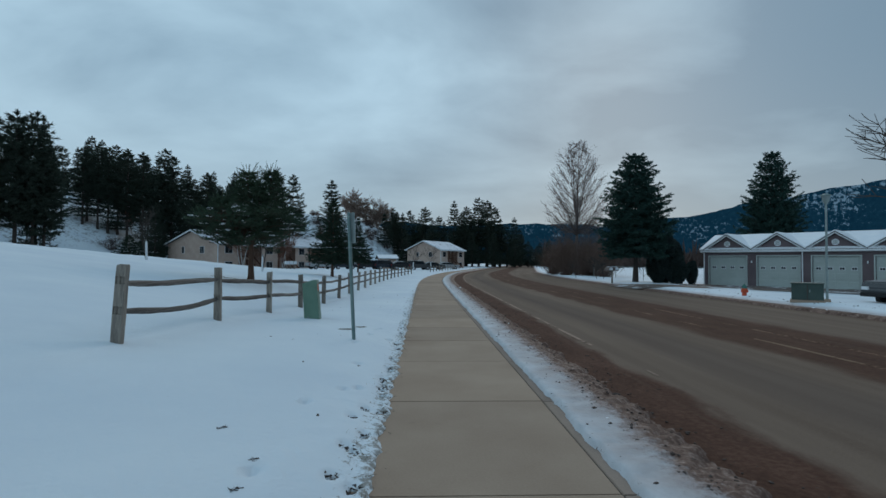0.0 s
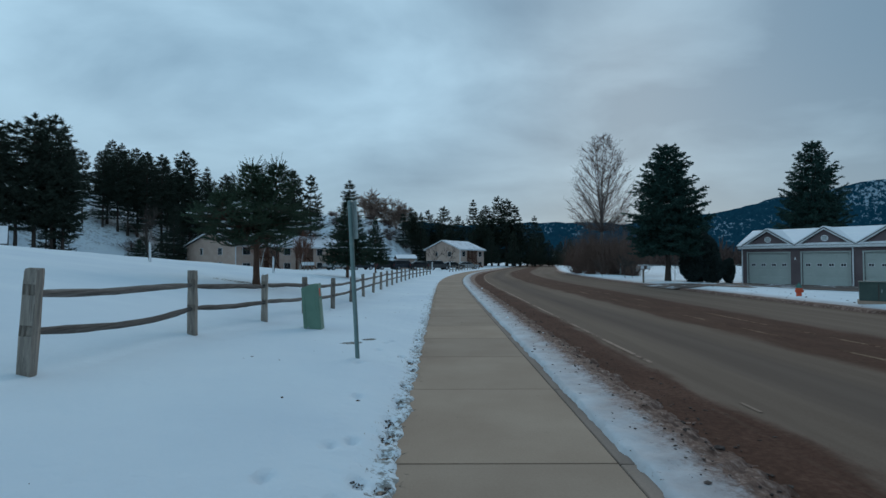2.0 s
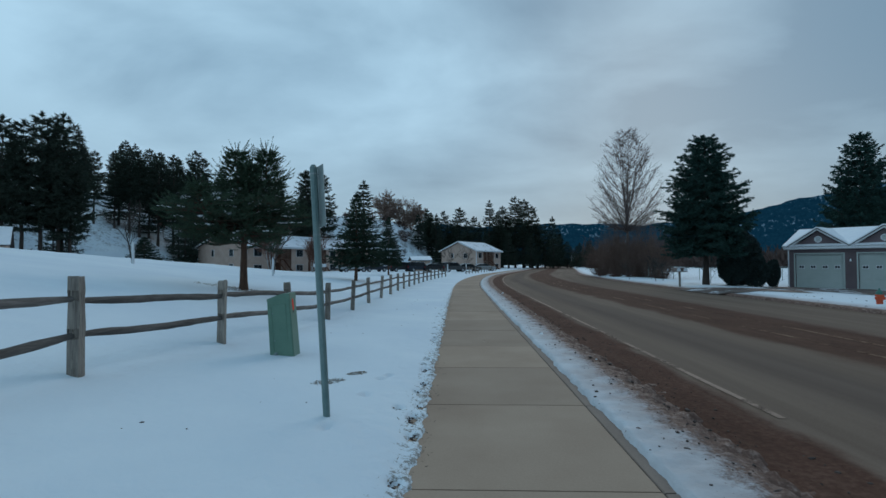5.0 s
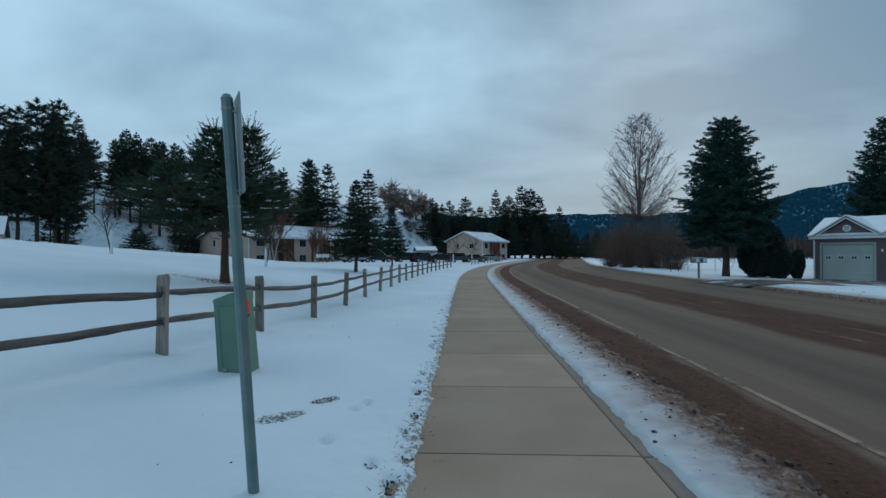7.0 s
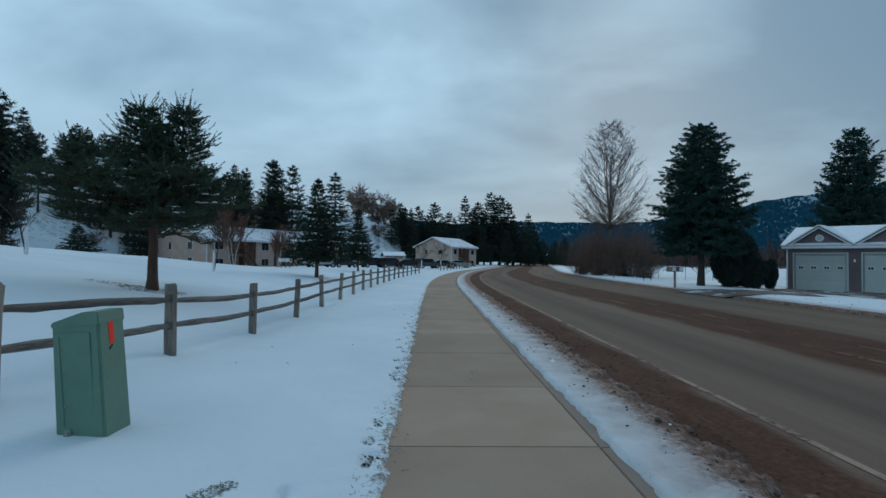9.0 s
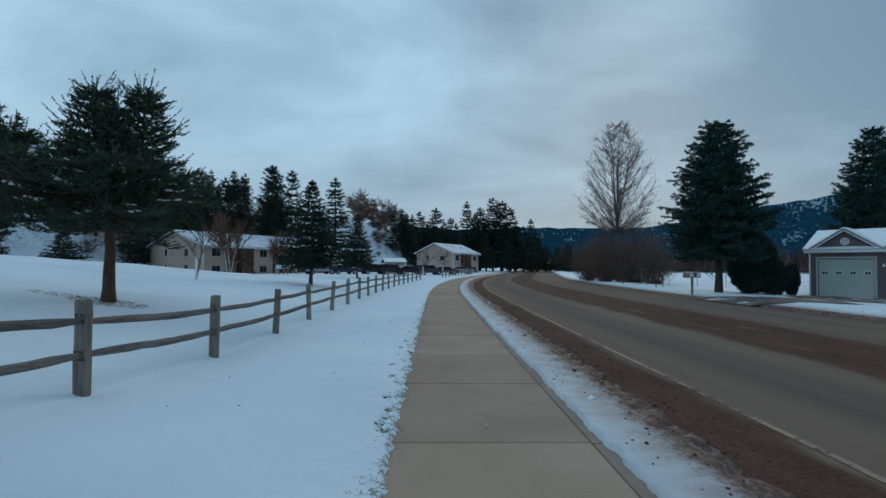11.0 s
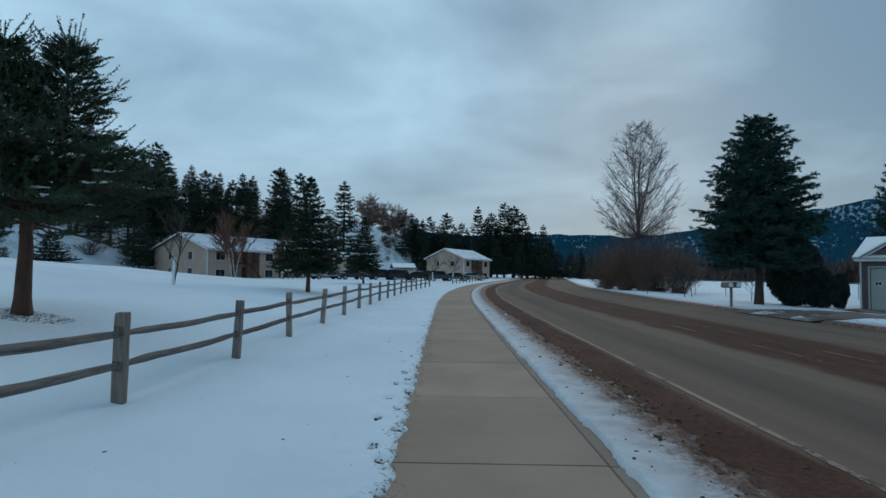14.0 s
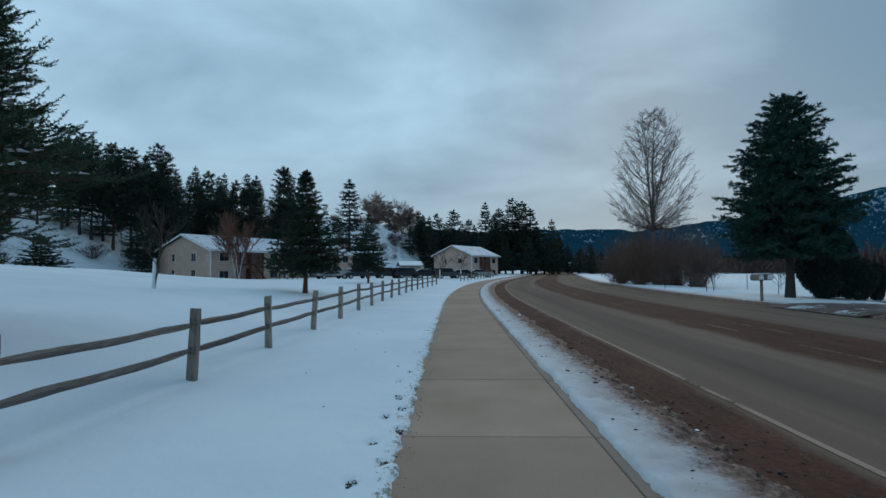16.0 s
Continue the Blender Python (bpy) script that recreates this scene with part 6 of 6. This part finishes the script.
def vehicle(name, x, y, turn, body_col, kind, label, snowy=True):
    """A parked car or pickup: shaped body, glass, lamps, bumpers and wheels. It stands along local x."""
    th = thing(name, Matrix.Translation((x, y, land_at(x, y))) @ pose(0, 0, 0, 0, 0, turn), label, "car")
    w = 1.82
    lower = [(-2.3, 0.35), (2.3, 0.35), (2.35, 0.6), (2.28, 0.88), (1.1, 1.0), (-2.25, 1.02), (-2.35, 0.7)]
    if kind == "pickup":
        lower = [(-2.75, 0.45), (2.6, 0.45), (2.65, 0.75), (2.55, 1.05), (1.4, 1.12), (-2.7, 1.12), (-2.75, 0.8)]
    bm = prism(lower, w)
    bmesh.ops.translate(bm, verts=bm.verts, vec=(0, -w / 2, 0))
    bmesh.ops.bevel(bm, geom=list(bm.edges), offset=0.07, segments=2, affect="EDGES")
    body = part("body", bm, body_col, th)
    if kind == "pickup":
        cab = [(-0.55, 1.08), (1.35, 1.08), (0.75, 1.78), (-0.4, 1.80)]
    elif kind == "suv":
        cab = [(-2.2, 1.0), (1.15, 1.0), (0.55, 1.66), (-1.95, 1.70)]
    else:
        cab = [(-2.0, 1.0), (1.2, 0.98), (0.4, 1.44), (-1.2, 1.46)]
    bm = prism(cab, w - 0.22)
    bmesh.ops.translate(bm, verts=bm.verts, vec=(0, -(w - 0.22) / 2, 0))
    bmesh.ops.bevel(bm, geom=list(bm.edges), offset=0.09, segments=2, affect="EDGES")
    roof = part("cabin", bm, body_col, th)
    cx = sum(a for a, b in cab) / 4
    zt, zb = cab[2][1], cab[0][1]
    for sy in (-1, 1):
        g = prism([(cx + (a - cx) * 0.86, zb + 0.08 + (b - zb) * 0.78) for a, b in cab], 0.02)
        part("side_glass", g, M_GLASS, roof).location.y = sy * ((w - 0.22) / 2 + 0.004) - 0.01
    fx, fz = (cab[1][0] + cab[2][0]) / 2, (cab[1][1] + cab[2][1]) / 2
    ang = math.degrees(math.atan2(cab[2][1] - cab[1][1], cab[1][0] - cab[2][0]))
    part("windscreen", box((fx + 0.02, 0, fz + 0.03), (0.72, w - 0.5, 0.02), (0, ang, 0)), M_GLASS, roof)
    rx, rz = (cab[0][0] + cab[3][0]) / 2, (cab[0][1] + cab[3][1]) / 2
    part("rear_glass", box((rx - 0.02, 0, rz + 0.04), (0.02, w - 0.55, 0.4), (0, math.degrees(math.atan2(cab[3][0] - cab[0][0], cab[3][1] - cab[0][1])), 0)), M_GLASS, roof)
    if kind == "pickup":
        part("bed_liner", box((-1.65, 0, 1.115), (1.95, w - 0.25, 0.05)), M_TYRE, body)
        part("tailgate", box((-2.76, 0, 0.86), (0.05, w - 0.3, 0.45), bevel=0.015), body_col, body)
    front, back = lower[2][0], lower[-1][0]
    for sy in (-0.68, 0.68):
        part("headlight", box((front - 0.03, sy, 0.76), (0.1, 0.32, 0.14), bevel=0.02), M_WHITE, body)
        part("tail_lamp", box((back + 0.03, sy * 1.1, 0.85), (0.1, 0.16, 0.26), bevel=0.02), M_LAMPRED, body)
    for px in (front + 0.02, back - 0.02):
        part("bumper", box((px, 0, 0.5), (0.14, w - 0.1, 0.18), bevel=0.04), M_TYRE, body)
    for px in (1.45, -1.4 if kind != "pickup" else -1.65):
        for sy in (-1, 1):
            yy = sy * (w / 2 - 0.10)
            wh = part("wheel", cyl((px, yy - 0.11, 0.34), (px, yy + 0.11, 0.34), 0.345, n=24), M_TYRE, th, "black tyre")
            part("rim", cyl((px, yy + sy * 0.10, 0.34), (px, yy + sy * 0.118, 0.34), 0.21, n=18), M_CHROME, wh, "metal rim")
    if snowy:
        part("roof_snow", box((cx - 0.1, 0, zt + 0.035), (abs(cab[2][0] - cab[3][0]) * 0.8, w - 0.6, 0.06), bevel=0.025, seg=2), M_ROOFSNOW, th)
    return th


BLACK, GREYP, SILVER, DARKBLUE = paint("black_paint", (0.012, 0.012, 0.014)), paint("grey_paint", (0.05, 0.052, 0.055)), paint("silver_paint", (0.3, 0.31, 0.32)), paint("dark_blue_paint", (0.015, 0.02, 0.03))
vehicle("parked_pickup", 21.5, 20.9, -170, GREYP, "pickup", "dark grey pickup parked on the snowy verge", False)
for k, (x, y, turn, col, kind, label) in enumerate((
        (-10.2, 93.0, 32, BLACK, "suv", "black estate car parked in a snowy lot"), (-7.2, 93.8, 28, DARKBLUE, "suv", "dark blue estate car parked in a snowy lot"),
        (-4.3, 94.6, 25, BLACK, "sedan", "black saloon car parked in a snowy lot"), (-1.2, 95.8, 30, GREYP, "suv", "dark grey estate car parked in a snowy lot"),
        (1.6, 101.0, 20, BLACK, "sedan", "black saloon parked beside the drive"), (4.8, 108.0, 15, SILVER, "sedan", "silver saloon parked beside the drive"),
        (-17.2, 86.0, 40, SILVER, "pickup", "silver pickup parked before the apartments"), (-14.2, 88.5, 40, DARKBLUE, "sedan", "dark blue saloon parked before the apartments"))):
    vehicle("parked_car", x, y, turn, col, kind, label)


# ---- wire fence across the field ----
def wire_fence():
    th = thing("wire_fence", Matrix.Identity(4), "chain-link fence with thin posts in the snow", "fence")
    pts = [(19.6 + 2.3 * k, 58.5 - 0.7 * k) for k in range(10)]
    for k, (x, y) in enumerate(pts):
        z = land_at(x, y)
        part("post", cyl((x, y, z - 0.2), (x, y, z + 1.35), 0.03, n=8), M_STEEL, th)
        if k:
            px, py = pts[k - 1]
            pz = land_at(px, py)
            part("top_rail", cyl((px, py, pz + 1.32), (x, y, z + 1.32), 0.02, n=6), M_STEEL, th)
            mesh = Soup()
            n = 14
            for i in range(n):
                for a, b in (((i / n, 0.05), ((i + 1) / n, 1.3)), ((i / n, 1.3), ((i + 1) / n, 0.05))):
                    p = (px + (x - px) * a[0], py + (y - py) * a[0], pz + a[1])
                    q = (px + (x - px) * b[0], py + (y - py) * b[0], pz + b[1])
                    mesh.add(*tube([p, q], [0.0025, 0.0025], 3))
            mesh.make("wire", M_STEEL, th)


wire_fence()


def letter_boxes():
    th = thing("letter_box_stand", Matrix.Translation((-21.5, 80.0, land_at(-21.5, 80.0))) @ pose(0, 0, 0, 0, 0, 50), "white letter boxes on posts before the apartments", "mailbox")
    for k in range(3):
        part("post", box((k * 0.7, 0, 0.35), (0.1, 0.1, 0.9)), M_POST, th)
        part("box", box((k * 0.7, 0, 1.05), (0.6, 0.45, 0.5), bevel=0.05, seg=2), M_WHITE, th)


letter_boxes()

# ---- litter on the ground ----
M_CLODDENT = simple("clod_and_dent_brown", (0.045, 0.032, 0.028), (0.11, 0.08, 0.07), 12, 0.95)
M_GRASS = simple("dead_grass", (0.17, 0.14, 0.11), (0.33, 0.28, 0.22), 10, 0.95)
M_NEEDLELITTER = simple("needle_litter", (0.09, 0.05, 0.028), (0.17, 0.10, 0.055), 10, 0.95)


def clods(name, count, rng, u0, u1, y0, y1, size, material, label):
    so = Soup()
    for i in range(count):
        u, y = rng.uniform(u0, u1), rng.uniform(y0, y1)
        x = u + float(bend(y))
        z = max(float(land(u, y)), -0.075 if u > 2.4 else -0.5)
        r = size * rng.uniform(0.35, 1.0) ** 1.6
        bm = bmesh.new()
        bmesh.ops.create_icosphere(bm, subdivisions=1, radius=1.0)
        v = np.array([p.co for p in bm.verts])
        v = v * (1 + 0.28 * rng.normal(size=(len(v), 1))) * (r * rng.uniform(0.7, 1.7), r * rng.uniform(0.7, 1.4), r * rng.uniform(0.4, 0.8)) + (x, y, z + r * 0.15)
        so.add(v, [[p.index for p in f.verts] for f in bm.faces])
        bm.free()
    return tagged(so.make(name, material), label, "clods", kind="stuff")


clods("dirt_clods", 520, R(91), 1.5, 3.2, 1.0, 34, 0.022, M_CLODDENT, "dark dirt clods scattered on the snowy verge")
clods("dirt_clods", 900, R(96), 1.9, 2.75, 1.5, 30, 0.016, M_CLODDENT, "crumbled brown soil at the edge of the snow")
clods("dirt_clods", 26, R(92), 1.6, 2.6, 2.0, 30, 0.045, M_CLODDENT, "larger dark frozen clods on the verge")
clods("snow_chunks", 12, R(93), 1.7, 2.5, 3.0, 34, 0.05, M_ROOFSNOW, "broken snow chunks along the road edge")
clods("snow_chunks", 14, R(94), 13.9, 14.8, 5.0, 44, 0.06, M_ROOFSNOW, "broken snow chunks along the far kerb")
clods("dirt_clods", 130, R(97), 14.1, 16.6, 8.0, 36, 0.035, M_CLODDENT, "dark soil and leaf crumbs on the far snowy verge")
clods("dirt_clods", 30, R(95), -3.4, -0.7, 4.0, 28, 0.018, M_CLODDENT, "small dark crumbs on the snow")


def tuft_patch(x, y, rx, ry, turn, count, rng, material, label, blade=0.09):
    """A bare spot or a dark dent mark on the snow: short dead blades lying and standing."""
    so = Soup()
    a = rng.uniform(0, 6.283, count)
    r = rng.uniform(0, 1, count) ** 0.6
    px, py = r * np.cos(a) * rx, r * np.sin(a) * ry
    c, s = math.cos(radians(turn)), math.sin(radians(turn))
    wx, wy = x + px * c - py * s, y + px * s + py * c
    at = np.stack([wx, wy, land(wx - bend(wy), wy) - 0.004], 1)
    way = rng.normal(size=(count, 3)) * (1, 1, 0.15) + (0, 0, 0.22)
    way /= np.linalg.norm(way, axis=1)[:, None]
    so.blades(at, way, blade, 0.008, rng)
    return tagged(so.make("bare_patch", material), label, "grass", kind="stuff")


tuft_patch(-1.64, 10.84, 0.26, 0.10, 62, 520, R(101), M_GRASS, "bare patch of dead grass in the snow", 0.032)
tuft_patch(-1.43, 11.50, 0.19, 0.07, 62, 420, R(102), M_GRASS, "bare patch of dead grass in the snow", 0.032)
# dark blades stand in for the shade of small dents; the snow stays level
for px, py, k in ((-1.63, 4.18, 106), (-1.21, 3.7, 107), (-1.17, 3.23, 108)):
    tuft_patch(px, py, 0.05, 0.018, 60, 55, R(k), M_CLODDENT, "dark spot of blades standing in for a dent in the snow", 0.025)
tuft_patch(-7.15, 21.2, 0.8, 0.5, 10, 700, R(104), M_NEEDLELITTER, "brown needle litter under the spruce", 0.08)
tuft_patch(-8.1, 21.2, 0.7, 0.25, 10, 160, R(105), M_GRASS, "dead grass under the spruce", 0.08)
for k in range(10):
    y = 3.0 + 2.9 * k
    rk = R(110 + k)
    so = Soup()
    n = 260
    yy = rk.uniform(y, y + 2.9, n)
    uu = -0.47 + 0.10 * fnoise(0 * yy, yy, 0.5, 4) + 0.07 * rk.normal(size=n)
    at = np.stack([uu, yy, np.maximum(land(uu, yy), 0.0) - 0.006], 1)
    way = rk.normal(size=(n, 3)) * (1, 1, 0.1) + (0.1, 0, 0.3)
    way /= np.linalg.norm(way, axis=1)[:, None]
    so.blades(at, way, 0.05, 0.005, rk)
    tagged(so.make("grass_rim", M_GRASS), "dead grass tips through thin snow at the path", "grass", kind="stuff")

# dark blades added round each footprint to darken its hollow
rp = R(130)
so = Soup()
for fu, fy in PRINTS[:-9]:
    n = 24
    ring = rp.uniform(0, 6.283, n)
    uu, yy = fu + 0.034 * np.cos(ring) + 0.008 * rp.normal(size=n), fy + 0.055 * np.sin(ring) + 0.012 * rp.normal(size=n)
    at = np.stack([uu + bend(yy), yy, land(uu, yy) + 0.008], 1)
    way = rp.normal(size=(n, 3)) * (1, 1, 0.04) + (0, 0, 0.10)
    way /= np.linalg.norm(way, axis=1)[:, None]
    so.blades(at, way, 0.04, 0.012, rp)
tagged(so.make("trodden_grass", M_CLODDENT), "dark blades that darken the footprints beside the path", "grass", kind="stuff")
